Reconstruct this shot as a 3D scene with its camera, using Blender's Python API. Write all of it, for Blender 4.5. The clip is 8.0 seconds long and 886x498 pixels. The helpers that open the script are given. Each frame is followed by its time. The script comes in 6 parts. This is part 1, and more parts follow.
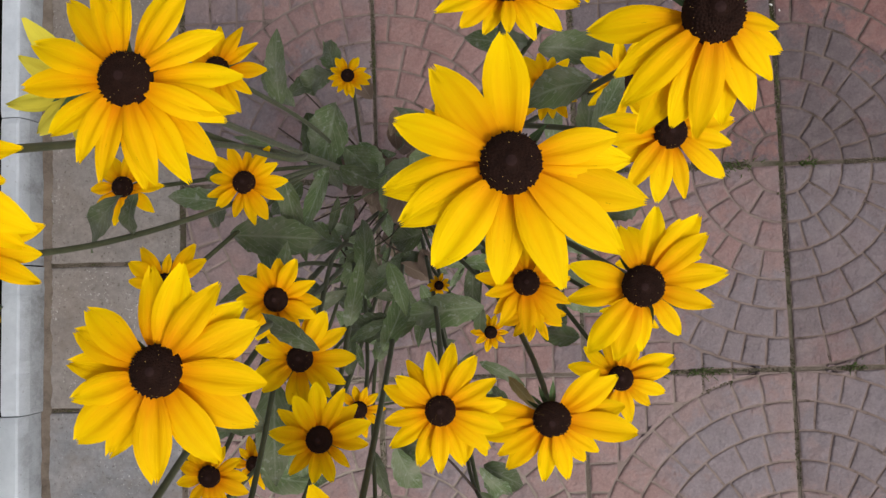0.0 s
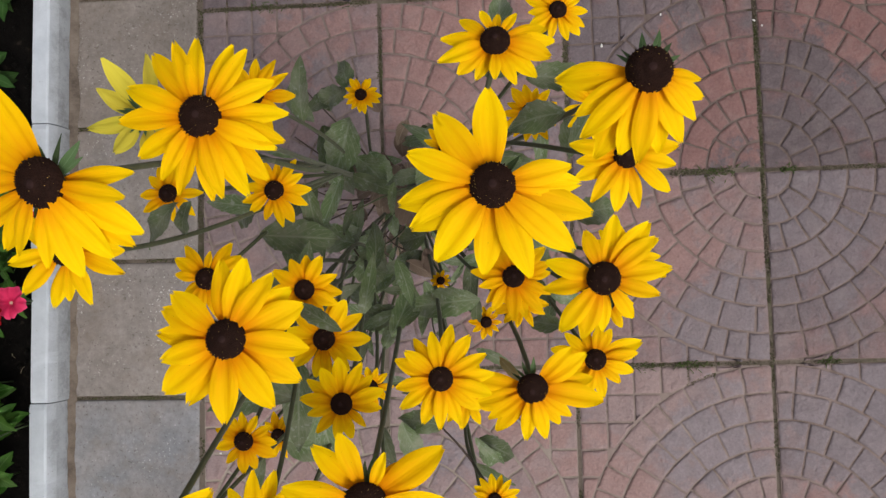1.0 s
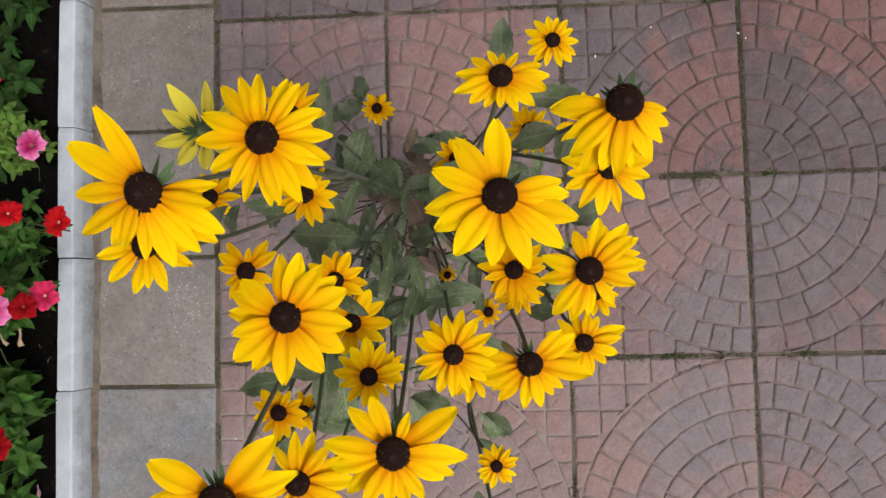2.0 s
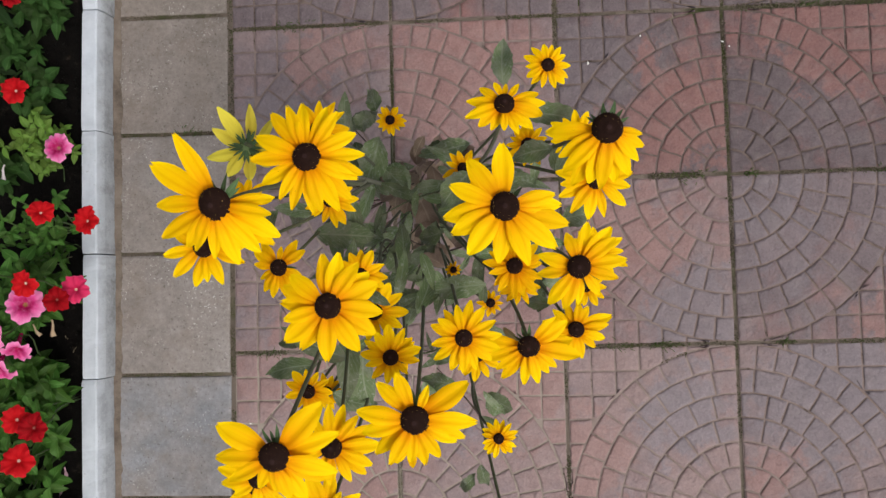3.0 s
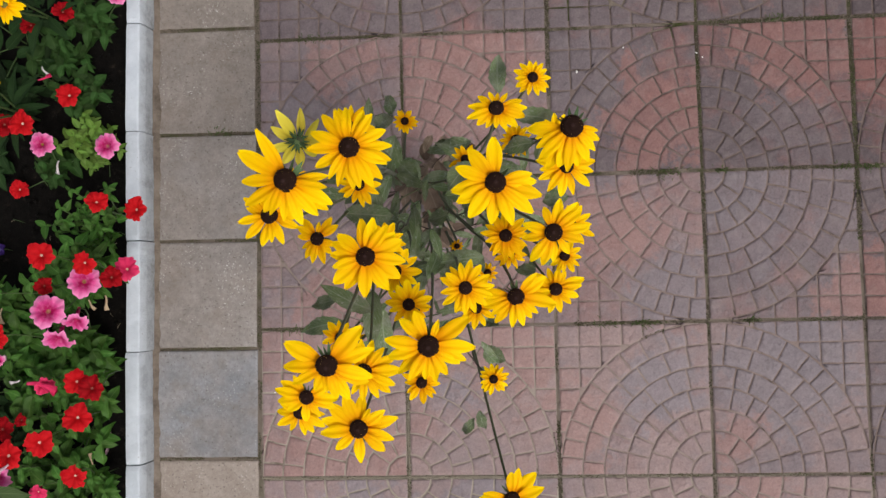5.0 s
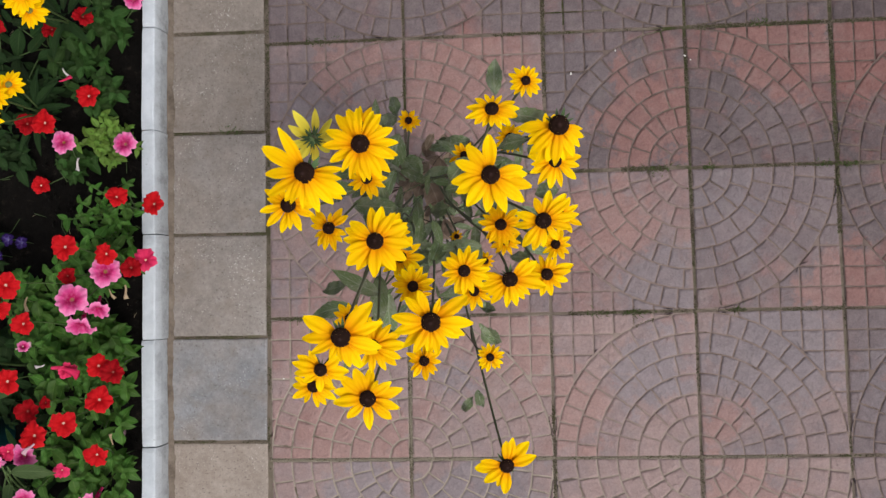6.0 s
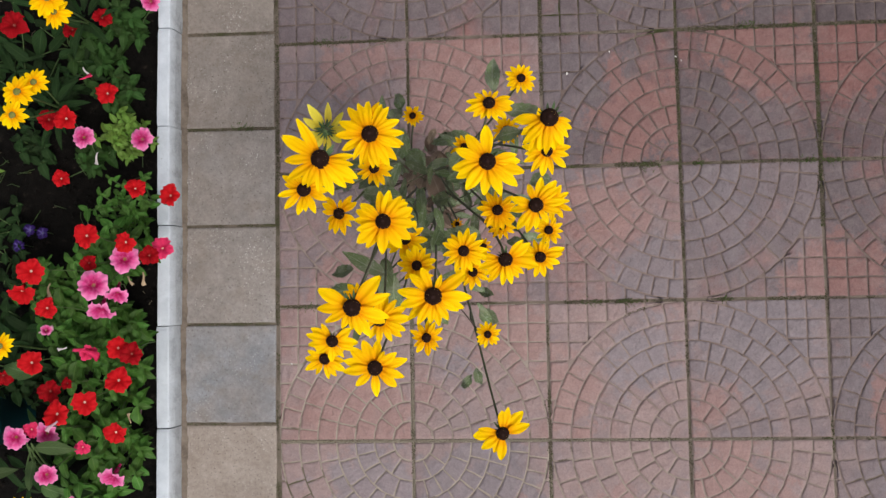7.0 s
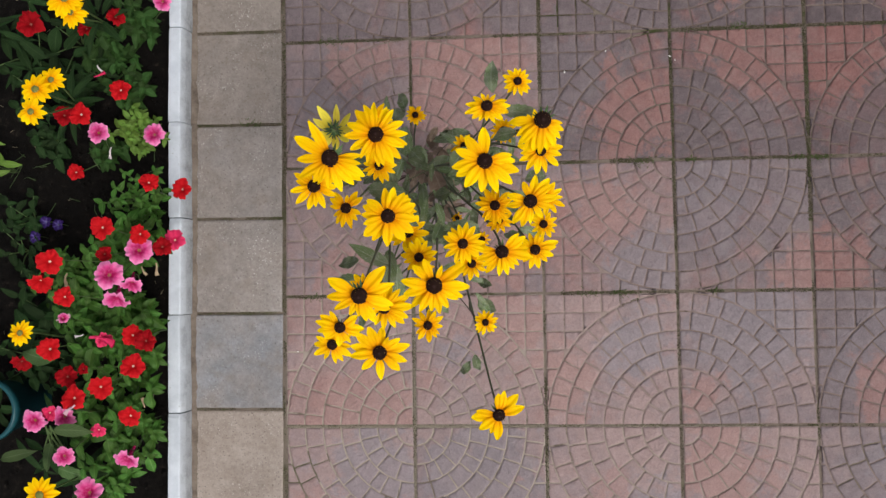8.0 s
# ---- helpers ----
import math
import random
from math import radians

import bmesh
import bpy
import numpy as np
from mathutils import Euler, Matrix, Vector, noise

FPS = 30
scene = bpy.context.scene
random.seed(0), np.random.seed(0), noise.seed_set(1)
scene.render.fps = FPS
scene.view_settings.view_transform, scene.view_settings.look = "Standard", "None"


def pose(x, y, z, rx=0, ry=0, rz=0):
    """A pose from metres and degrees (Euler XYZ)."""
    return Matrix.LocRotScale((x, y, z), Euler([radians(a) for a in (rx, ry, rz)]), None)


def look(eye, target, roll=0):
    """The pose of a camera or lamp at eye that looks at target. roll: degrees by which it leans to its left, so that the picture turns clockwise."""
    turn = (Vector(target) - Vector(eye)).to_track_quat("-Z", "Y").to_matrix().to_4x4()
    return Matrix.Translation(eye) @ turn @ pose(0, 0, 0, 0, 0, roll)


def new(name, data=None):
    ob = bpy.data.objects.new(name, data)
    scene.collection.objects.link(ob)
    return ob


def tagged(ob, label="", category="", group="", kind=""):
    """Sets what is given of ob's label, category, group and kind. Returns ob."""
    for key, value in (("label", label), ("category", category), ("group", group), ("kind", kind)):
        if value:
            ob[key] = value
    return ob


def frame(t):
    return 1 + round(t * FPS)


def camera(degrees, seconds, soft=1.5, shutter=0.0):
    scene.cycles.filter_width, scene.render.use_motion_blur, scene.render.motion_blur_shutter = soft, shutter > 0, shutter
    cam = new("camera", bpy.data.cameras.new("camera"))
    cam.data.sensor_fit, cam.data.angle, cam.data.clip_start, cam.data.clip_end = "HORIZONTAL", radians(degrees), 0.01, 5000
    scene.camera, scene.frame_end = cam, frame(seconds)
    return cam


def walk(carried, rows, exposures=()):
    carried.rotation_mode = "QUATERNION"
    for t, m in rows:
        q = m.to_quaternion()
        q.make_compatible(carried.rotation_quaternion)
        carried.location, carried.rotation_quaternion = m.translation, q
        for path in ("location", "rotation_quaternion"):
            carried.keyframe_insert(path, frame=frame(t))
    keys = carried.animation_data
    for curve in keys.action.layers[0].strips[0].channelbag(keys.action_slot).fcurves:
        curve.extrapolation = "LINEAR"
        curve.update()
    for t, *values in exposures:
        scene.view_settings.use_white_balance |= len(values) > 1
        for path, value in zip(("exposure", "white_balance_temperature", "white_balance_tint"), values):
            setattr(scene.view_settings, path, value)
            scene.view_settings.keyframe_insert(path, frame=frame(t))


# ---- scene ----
cam = camera(60.0, 8.0, soft=1.4)
PATH = [
    (0.0, (0.476, -0.485, 1.158), (0.349, -0.361, -0.834), -47.5),
    (0.5, (0.481, -0.485, 1.19), (0.346, -0.367, -0.802), -50.3),
    (1.0, (0.482, -0.49, 1.234), (0.348, -0.367, -0.758), -49.0),
    (1.5, (0.481, -0.495, 1.273), (0.349, -0.37, -0.719), -47.9),
    (3.0, (0.471, -0.496, 1.397), (0.356, -0.394, -0.597), -49.9),
    (3.5, (0.475, -0.507, 1.438), (0.355, -0.399, -0.555), -49.4),
    (4.0, (0.474, -0.513, 1.478), (0.354, -0.406, -0.516), -49.7),
    (4.5, (0.474, -0.526, 1.523), (0.355, -0.414, -0.47), -48.1),
    (6.0, (0.479, -0.554, 1.644), (0.359, -0.444, -0.349), -48.8),
    (6.5, (0.478, -0.569, 1.685), (0.359, -0.456, -0.308), -47.7),
    (7.0, (0.483, -0.581, 1.721), (0.36, -0.467, -0.272), -48.3),
    (7.5, (0.492, -0.587, 1.752), (0.36, -0.478, -0.24), -51.7),
    (8.0, (0.488, -0.584, 1.784), (0.361, -0.49, -0.209), -54.4),
]
walk(cam, [(t, look(eye, target, roll)) for t, eye, target, roll in PATH], [(0.0, 0.03), (1.5, 0.13), (4.5, 0.21), (8.0, 0.27)])

# ---- daylight under a bright overcast sky ----
world = bpy.data.worlds.new("sky")
scene.world = world
world.use_nodes = True
sky = world.node_tree.nodes.new("ShaderNodeTexSky")
sky.sky_type = "NISHITA"
sky.sun_disc = False
sky.sun_elevation, sky.sun_rotation = radians(56), radians(133)
sky.air_density, sky.dust_density, sky.ozone_density = 1.0, 4.0, 1.0
background = world.node_tree.nodes["Background"]
background.inputs["Strength"].default_value = 0.110
haze = world.node_tree.nodes.new("ShaderNodeHueSaturation")
haze.inputs["Saturation"].default_value = 0.30
world.node_tree.links.new(sky.outputs["Color"], haze.inputs["Color"])
world.node_tree.links.new(haze.outputs["Color"], background.inputs["Color"])
sun_data = bpy.data.lights.new("sun", "SUN")
sun_data.energy, sun_data.angle, sun_data.color = 1.5, radians(20), (1.0, 0.97, 0.92)
sun = new("sun", sun_data)
sun.matrix_world = look((1.25, -1.15, 2.5), (0.0, 0.0, 0.0))


# ---- materials ----
class Shade:
    """A small wrapper round a node tree."""

    def __init__(self, name, rough=0.6, spec=0.4):
        self.m = bpy.data.materials.new(name)
        self.m.use_nodes = True
        self.t = self.m.node_tree
        self.b = self.t.nodes["Principled BSDF"]
        self.b.inputs["Roughness"].default_value = rough
        self.b.inputs["Specular IOR Level"].default_value = spec

    def node(self, kind, **sockets):
        n = self.t.nodes.new("ShaderNode" + kind)
        for key, value in sockets.items():
            self.put(n.inputs[key], value)
        return n

    def put(self, socket, value):
        if isinstance(value, bpy.types.NodeSocket):
            self.t.links.new(value, socket)
        else:
            socket.default_value = value

    def coords(self, which="Object"):
        return self.node("TexCoord").outputs[which]

    def place(self, offset=7.0, which="Object"):
        """Object coordinates, moved by the object's own random number."""
        n = self.node("VectorMath")
        n.operation = "MULTIPLY_ADD"
        self.put(n.inputs[0], self.node("ObjectInfo").outputs["Random"])
        n.inputs[1].default_value = (offset, offset * 1.7, offset * 0.6)
        self.put(n.inputs[2], self.coords(which))
        return n.outputs[0]

    def noise(self, vector, scale, detail=4.0, rough=0.55):
        n = self.node("TexNoise", Scale=scale, Detail=detail, Roughness=rough)
        self.put(n.inputs["Vector"], vector)
        return n.outputs["Fac"]

    def ramp(self, fac, *stops):
        n = self.node("ValToRGB")
        self.put(n.inputs[0], fac)
        e = n.color_ramp.elements
        while len(e) < len(stops):
            e.new(0.5)
        for k, (at, c) in enumerate(stops):
            e[k].position = at
            e[k].color = (c, c, c, 1) if isinstance(c, (int, float)) else (*c, 1)
        return n.outputs["Color"]

    def mix(self, fac, a, b, how="MIX"):
        n = self.node("Mix")
        n.data_type, n.blend_type = "RGBA", how
        self.put(n.inputs[0], fac)
        for socket, v in ((n.inputs[6], a), (n.inputs[7], b)):
            self.put(socket, (*v, 1) if isinstance(v, tuple) else v)
        return n.outputs[2]

    def sum(self, a, b, how="ADD"):
        n = self.node("Math")
        n.operation = how
        self.put(n.inputs[0], a)
        self.put(n.inputs[1], b)
        return n.outputs[0]

    def relief(self, height, strength, distance):
        n = self.node("Bump", Strength=strength, Distance=distance)
        self.put(n.inputs["Height"], height)
        self.put(self.b.inputs["Normal"], n.outputs[0])

    def colour(self, c):
        self.put(self.b.inputs["Base Color"], (*c, 1) if isinstance(c, tuple) else c)
        return self

    def thin(self, c, amount):
        """Lets part of the light through, as petals and leaves do."""
        tr = self.node("BsdfTranslucent")
        self.put(tr.inputs["Color"], (*c, 1) if isinstance(c, tuple) else c)
        mx = self.node("MixShader", Fac=amount)
        self.t.links.new(self.b.outputs[0], mx.inputs[1])
        self.t.links.new(tr.outputs[0], mx.inputs[2])
        self.t.links.new(mx.outputs[0], self.t.nodes["Material Output"].inputs[0])

    def random(self):
        return self.node("ObjectInfo").outputs["Random"]

    def uv(self, axis):
        n = self.node("SeparateXYZ")
        self.put(n.inputs[0], self.coords("UV"))
        return n.outputs[axis]


def paving_material():
    """Stamped concrete slab: mauve grey, with red and slate pigment thrown on in patches, and dimmer slabs toned down.
    """
    s = Shade("stamped_concrete", 0.8, 0.3)
    v = s.place(11.0)
    a = s.node("Attribute")
    a.attribute_type, a.attribute_name = "OBJECT", "redness"
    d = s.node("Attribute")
    d.attribute_type, d.attribute_name = "OBJECT", "slate_and_shade"
    cell = s.node("NewGeometry").outputs["Random Per Island"]
    jump = s.sum(s.sum(cell, 0.5, "SUBTRACT"), 0.07, "MULTIPLY")
    wide = s.noise(v, 5.0, 5.0, 0.6)
    small = s.noise(s.place(29.0), 17.0, 5.0, 0.62)
    patch = s.sum(s.sum(wide, 0.62, "MULTIPLY"), s.sum(small, 0.38, "MULTIPLY"))
    red = s.ramp(s.sum(s.sum(patch, a.outputs["Fac"]), jump), (0.70, 0.0), (0.90, 0.9))
    other = s.sum(s.sum(s.noise(s.place(23.0), 6.0, 4.0, 0.6), 0.6, "MULTIPLY"), s.sum(s.noise(s.place(37.0), 20.0, 4.0, 0.6), 0.4, "MULTIPLY"))
    slate_and_shade = s.ramp(s.sum(s.sum(other, s.sum(d.outputs["Fac"], 0.75, "MULTIPLY")), jump, "SUBTRACT"), (0.46, 0.0), (0.68, 0.9))
    # deep darkens the whole slab: slate pigment plus shade painted in at top right
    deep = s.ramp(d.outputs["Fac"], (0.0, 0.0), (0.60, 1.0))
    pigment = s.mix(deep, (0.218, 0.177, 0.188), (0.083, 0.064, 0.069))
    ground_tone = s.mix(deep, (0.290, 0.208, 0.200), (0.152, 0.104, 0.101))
    base = s.mix(slate_and_shade, ground_tone, pigment)
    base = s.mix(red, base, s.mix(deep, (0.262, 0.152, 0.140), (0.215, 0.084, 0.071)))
    here = s.node("VectorMath")
    here.operation = "SUBTRACT"
    s.put(here.inputs[0], s.node("NewGeometry").outputs["Position"])
    s.put(here.inputs[1], s.node("ObjectInfo").outputs["Location"])
    ragged = s.sum(s.sum(s.noise(s.place(71.0), 19.0, 6.0, 0.68), 0.5, "SUBTRACT"), 0.36, "MULTIPLY")

    def patch_of(name, soft):
        """A ragged patch of pigment, by the slab's own place and radius for it."""
        given = s.node("Attribute")
        given.attribute_type, given.attribute_name = "OBJECT", name
        split = s.node("SeparateXYZ")
        s.put(split.inputs[0], given.outputs["Vector"])
        flat = s.node("CombineXYZ")
        s.put(flat.inputs[0], split.outputs[0])
        s.put(flat.inputs[1], split.outputs[1])
        far = s.node("VectorMath")
        far.operation = "DISTANCE"
        s.put(far.inputs[0], here.outputs[0])
        s.put(far.inputs[1], flat.outputs[0])
        inside = s.sum(s.sum(s.sum(split.outputs[2], far.outputs["Value"], "SUBTRACT"), ragged), s.sum(jump, 0.35, "MULTIPLY"))
        return s.ramp(s.sum(inside, 0.5), (0.5 - soft, 0.0), (0.5 + soft, 0.78))

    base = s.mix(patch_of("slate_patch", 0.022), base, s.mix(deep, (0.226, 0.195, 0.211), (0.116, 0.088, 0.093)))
    base = s.mix(patch_of("red_patch", 0.018), base, s.mix(deep, (0.302, 0.188, 0.173), (0.205, 0.096, 0.086)))
    base = s.mix(0.16, base, s.ramp(cell, (0.0, 0.38), (1.0, 0.60)), "SOFT_LIGHT")
    grain = s.noise(v, 260.0, 3.0, 0.7)
    base = s.mix(0.45, base, s.ramp(grain, (0.25, 0.30), (0.75, 0.70)), "SOFT_LIGHT")
    cloud = s.noise(s.place(53.0), 48.0, 5.0, 0.7)
    base = s.mix(0.40, base, s.ramp(cloud, (0.3, 0.30), (0.7, 0.68)), "SOFT_LIGHT")
    dust = s.ramp(s.noise(v, 24.0, 5.0, 0.65), (0.50, 0.0), (0.82, 0.40))
    base = s.mix(dust, base, (0.255, 0.212, 0.200))
    s.colour(base)
    cleft = s.noise(s.place(61.0), 85.0, 3.0, 0.55)
    s.relief(s.sum(s.sum(grain, 0.30, "MULTIPLY"), s.sum(s.sum(cleft, 1.5, "MULTIPLY"), s.noise(v, 150.0, 4.0, 0.65))), 0.85, 0.0026)
    return s.m


def groove_material():
    """Dust and fine sand pressed into the stamped grooves."""
    s = Shade("groove_dust", 0.95, 0.15)
    v = s.place(5.0)
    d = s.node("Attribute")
    d.attribute_type, d.attribute_name = "OBJECT", "slate_and_shade"
    # the grooves darken along with their slab, its painted shade included
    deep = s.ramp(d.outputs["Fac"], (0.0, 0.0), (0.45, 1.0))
    n = s.noise(v, 28.0, 5.0, 0.7)
    dust = s.ramp(n, (0.30, (0.100, 0.076, 0.062)), (0.43, (0.232, 0.176, 0.158)), (0.75, (0.305, 0.240, 0.218)))
    worn = s.ramp(n, (0.30, (0.058, 0.044, 0.036)), (0.46, (0.135, 0.101, 0.090)), (0.78, (0.188, 0.145, 0.130)))
    sandy = s.node("Attribute")
    sandy.attribute_type, sandy.attribute_name = "OBJECT", "sandy"
    fill = s.ramp(n, (0.28, (0.150, 0.122, 0.096)), (0.42, (0.290, 0.246, 0.205)), (0.75, (0.370, 0.318, 0.272)))
    s.colour(s.mix(sandy.outputs["Fac"], s.mix(deep, dust, worn), fill))
    s.relief(s.noise(v, 300.0), 0.6, 0.002)
    return s.m


def sand_material():
    s = Shade("dirty_sand", 0.95, 0.15)
    n = s.noise(s.coords(), 22.0, 7.0, 0.75)
    s.colour(s.ramp(n, (0.3, (0.075, 0.060, 0.048)), (0.48, (0.160, 0.128, 0.103)), (0.72, (0.245, 0.203, 0.170))))
    s.relief(s.noise(s.coords(), 260.0, 5.0, 0.7), 0.8, 0.003)
    return s.m


def joint_material():
    s = Shade("mossy_joint", 0.95, 0.12)
    v = s.coords()
    moss = s.ramp(s.noise(v, 13.0, 6.0, 0.68), (0.44, 0.0), (0.58, 1.0))
    xyz = s.node("SeparateXYZ")
    s.put(xyz.inputs[0], v)
    lush = s.ramp(s.sum(xyz.outputs["Y"], 1.0), (0.30, 0.0), (0.62, 1.0))
    base = s.mix(moss, (0.205, 0.168, 0.136), (0.140, 0.132, 0.080))
    base = s.mix(lush, base, s.mix(moss, (0.092, 0.074, 0.055), (0.058, 0.064, 0.024)))
    sandy = s.ramp(s.sum(s.noise(s.place(19.0), 8.0, 6.0, 0.65), s.sum(lush, 0.09, "MULTIPLY"), "SUBTRACT"), (0.36, 0.0), (0.50, 1.0))
    base = s.mix(sandy, base, (0.200, 0.163, 0.133))
    s.colour(base)
    s.relief(s.noise(v, 180.0, 5.0, 0.75), 1.0, 0.006)
    return s.m


def crumb_material():
    s = Shade("dirt_and_moss", 0.95, 0.1)
    v = s.coords()
    pick = s.sum(s.noise(v, 16.0, 4.0, 0.6), s.sum(s.sum(s.node("NewGeometry").outputs["Random Per Island"], 0.5, "SUBTRACT"), 0.25, "MULTIPLY"))
    c = s.ramp(pick, (0.38, (0.180, 0.147, 0.114)), (0.48, (0.105, 0.087, 0.062)), (0.58, (0.084, 0.086, 0.042)), (0.70, (0.098, 0.110, 0.048)))
    s.colour(c)
    return s.m


def paver_material():
    """Plain square pavers, sandy brown to grey, with fine pale grit."""
    s = Shade("plain_concrete", 0.8, 0.3)
    v = s.place(9.0)
    a = s.node("Attribute")
    a.attribute_type, a.attribute_name = "OBJECT", "greyness"
    base = s.mix(a.outputs["Fac"], (0.308, 0.258, 0.224), (0.212, 0.217, 0.234))
    base = s.mix(s.ramp(s.noise(v, 9.0, 5.0, 0.6), (0.35, 0.0), (0.7, 0.6)), base, (0.285, 0.238, 0.208))
    # weaker light towards +y is mixed into the paver colour, in uneven patches
    dim = s.node("Attribute")
    dim.attribute_type, dim.attribute_name = "OBJECT", "dimmed"
    base = s.mix(s.sum(dim.outputs["Fac"], s.ramp(s.noise(s.place(57.0), 15.0, 5.0, 0.65), (0.25, 0.55), (0.7, 1.0)), "MULTIPLY"), base, (0.176, 0.148, 0.126))
    base = s.mix(0.45, base, s.ramp(s.noise(v, 130.0, 5.0, 0.75), (0.28, 0.22), (0.72, 0.74)), "SOFT_LIGHT")
    base = s.mix(0.4, base, s.ramp(s.noise(s.place(27.0), 34.0, 5.0, 0.7), (0.3, 0.28), (0.7, 0.70)), "SOFT_LIGHT")
    base = s.mix(0.6, base, s.ramp(s.noise(s.place(17.0), 6.0, 6.0, 0.65), (0.3, 0.32), (0.7, 0.66)), "SOFT_LIGHT")
    grit = s.ramp(s.noise(v, 230.0, 2.0, 0.7), (0.62, 0.0), (0.67, 0.7))
    grit = s.sum(grit, s.ramp(s.noise(s.place(43.0), 11.0, 4.0, 0.65), (0.50, 0.08), (0.66, 1.0)), "MULTIPLY")
    base = s.mix(grit, base, (0.70, 0.68, 0.65))
    speck = s.ramp(s.noise(s.place(47.0), 210.0, 2.0, 0.6), (0.62, 0.0), (0.70, 0.6))
    base = s.mix(speck, base, (0.075, 0.062, 0.050))
    stain = s.ramp(s.noise(s.place(31.0), 13.0, 6.0, 0.72), (0.52, 0.0), (0.76, 0.6))
    s.colour(s.mix(stain, base, (0.175, 0.132, 0.102)))
    pits = s.ramp(s.noise(v, 95.0, 2.0, 0.5), (0.68, 1.0), (0.76, 0.0))
    s.relief(s.sum(s.sum(s.noise(v, 160.0, 4.0, 0.7), 0.4, "MULTIPLY"), pits), 0.35, 0.0018)
    return s.m


def kerb_material():
    """Whitewashed concrete kerb, with paint worn off towards the path."""
    s = Shade("whitewashed_concrete", 0.8, 0.3)
    v = s.place(3.0)
    xyz = s.node("SeparateXYZ")
    s.put(xyz.inputs[0], s.coords())
    side = s.ramp(s.sum(xyz.outputs["X"], 25.0, "MULTIPLY"), (0.66, 0.0), (0.93, 1.0))
    paint = s.mix(s.ramp(s.noise(v, 17.0, 6.0, 0.7), (0.3, 0.0), (0.7, 1.0)), (0.455, 0.492, 0.545), (0.610, 0.648, 0.700))
    bare = s.mix(s.noise(v, 30.0, 5.0, 0.7), (0.25, 0.262, 0.278), (0.42, 0.438, 0.462))
    base = s.mix(side, paint, bare)
    damp = s.sum(s.ramp(s.noise(v, 26.0, 7.0, 0.78), (0.46, 0.0), (0.66, 0.6)), side, "MULTIPLY")
    base = s.mix(damp, base, (0.10, 0.095, 0.085))
    spots = s.ramp(s.noise(v, 120.0, 3.0, 0.7), (0.66, 0.0), (0.74, 0.6))
    s.colour(s.mix(spots, base, (0.20, 0.195, 0.185)))
    s.relief(s.noise(v, 150.0, 5.0, 0.7), 0.5, 0.002)
    return s.m


def soil_material():
    s = Shade("damp_soil", 0.95, 0.12)
    v = s.coords()
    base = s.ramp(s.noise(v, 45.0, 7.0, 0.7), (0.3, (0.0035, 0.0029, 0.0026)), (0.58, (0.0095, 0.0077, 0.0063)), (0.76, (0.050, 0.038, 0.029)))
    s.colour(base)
    s.relief(s.noise(v, 70.0, 8.0, 0.75), 1.0, 0.02)
    return s.m


def ground_material():
    s = Shade("trodden_ground", 0.95, 0.15)
    v = s.coords()
    s.colour(s.mix(s.noise(v, 1.5, 8.0, 0.6), (0.10, 0.085, 0.07), (0.20, 0.17, 0.145)))
    s.relief(s.noise(v, 40.0, 6.0), 0.6, 0.01)
    return s.m


def petal_material(name, base_c, mid_c, tip_c, thin=0.15):
    s = Shade(name, 0.65, 0.05)
    u, w = s.uv(0), s.uv(1)
    c = s.ramp(u, (0.05, base_c), (0.40, mid_c), (0.95, tip_c))
    stretched = s.node("Combine" + "XYZ")
    s.put(stretched.inputs[0], s.sum(u, 1.6, "MULTIPLY"))
    s.put(stretched.inputs[1], s.sum(w, 16.0, "MULTIPLY"))
    s.put(stretched.inputs[2], s.sum(s.random(), 40.0, "MULTIPLY"))
    vein = s.noise(stretched.outputs[0], 1.0, 3.0, 0.6)
    c = s.mix(s.ramp(vein, (0.4, 0.10), (0.7, 0.0)), c, base_c)
    off = s.node("Math")
    off.operation = "ABSOLUTE"
    s.put(off.inputs[0], s.sum(w, 0.5, "SUBTRACT"))
    crease = s.sum(s.ramp(off.outputs[0], (0.09, 0.0), (0.18, 0.30), (0.27, 0.0)), s.ramp(u, (0.1, 1.0), (0.9, 0.25)), "MULTIPLY")
    c = s.mix(crease, c, base_c)
    fleck = s.noise(stretched.outputs[0], 5.0, 1.0, 0.4)
    c = s.mix(s.ramp(fleck, (0.79, 0.0), (0.82, 0.85)), c, (0.16, 0.06, 0.004))
    tone = s.node("HueSaturation")
    s.put(tone.inputs["Color"], c)
    s.put(tone.inputs["Hue"], s.sum(s.sum(s.random(), 0.012, "MULTIPLY"), 0.494))
    s.put(tone.inputs["Value"], s.sum(s.sum(s.random(), 0.14, "MULTIPLY"), 0.90))
    c = tone.outputs[0]
    s.colour(c)
    s.relief(vein, 0.32, 0.0013)
    s.thin(c, thin)
    return s.m


def cone_material(name, dark, pale):
    s = Shade(name, 0.8, 0.10)
    v = s.place(3.0)
    s.colour(s.mix(s.noise(v, 500.0, 3.0, 0.6), dark, pale))
    s.relief(s.noise(v, 900.0, 2.0), 0.6, 0.0005)
    return s.m


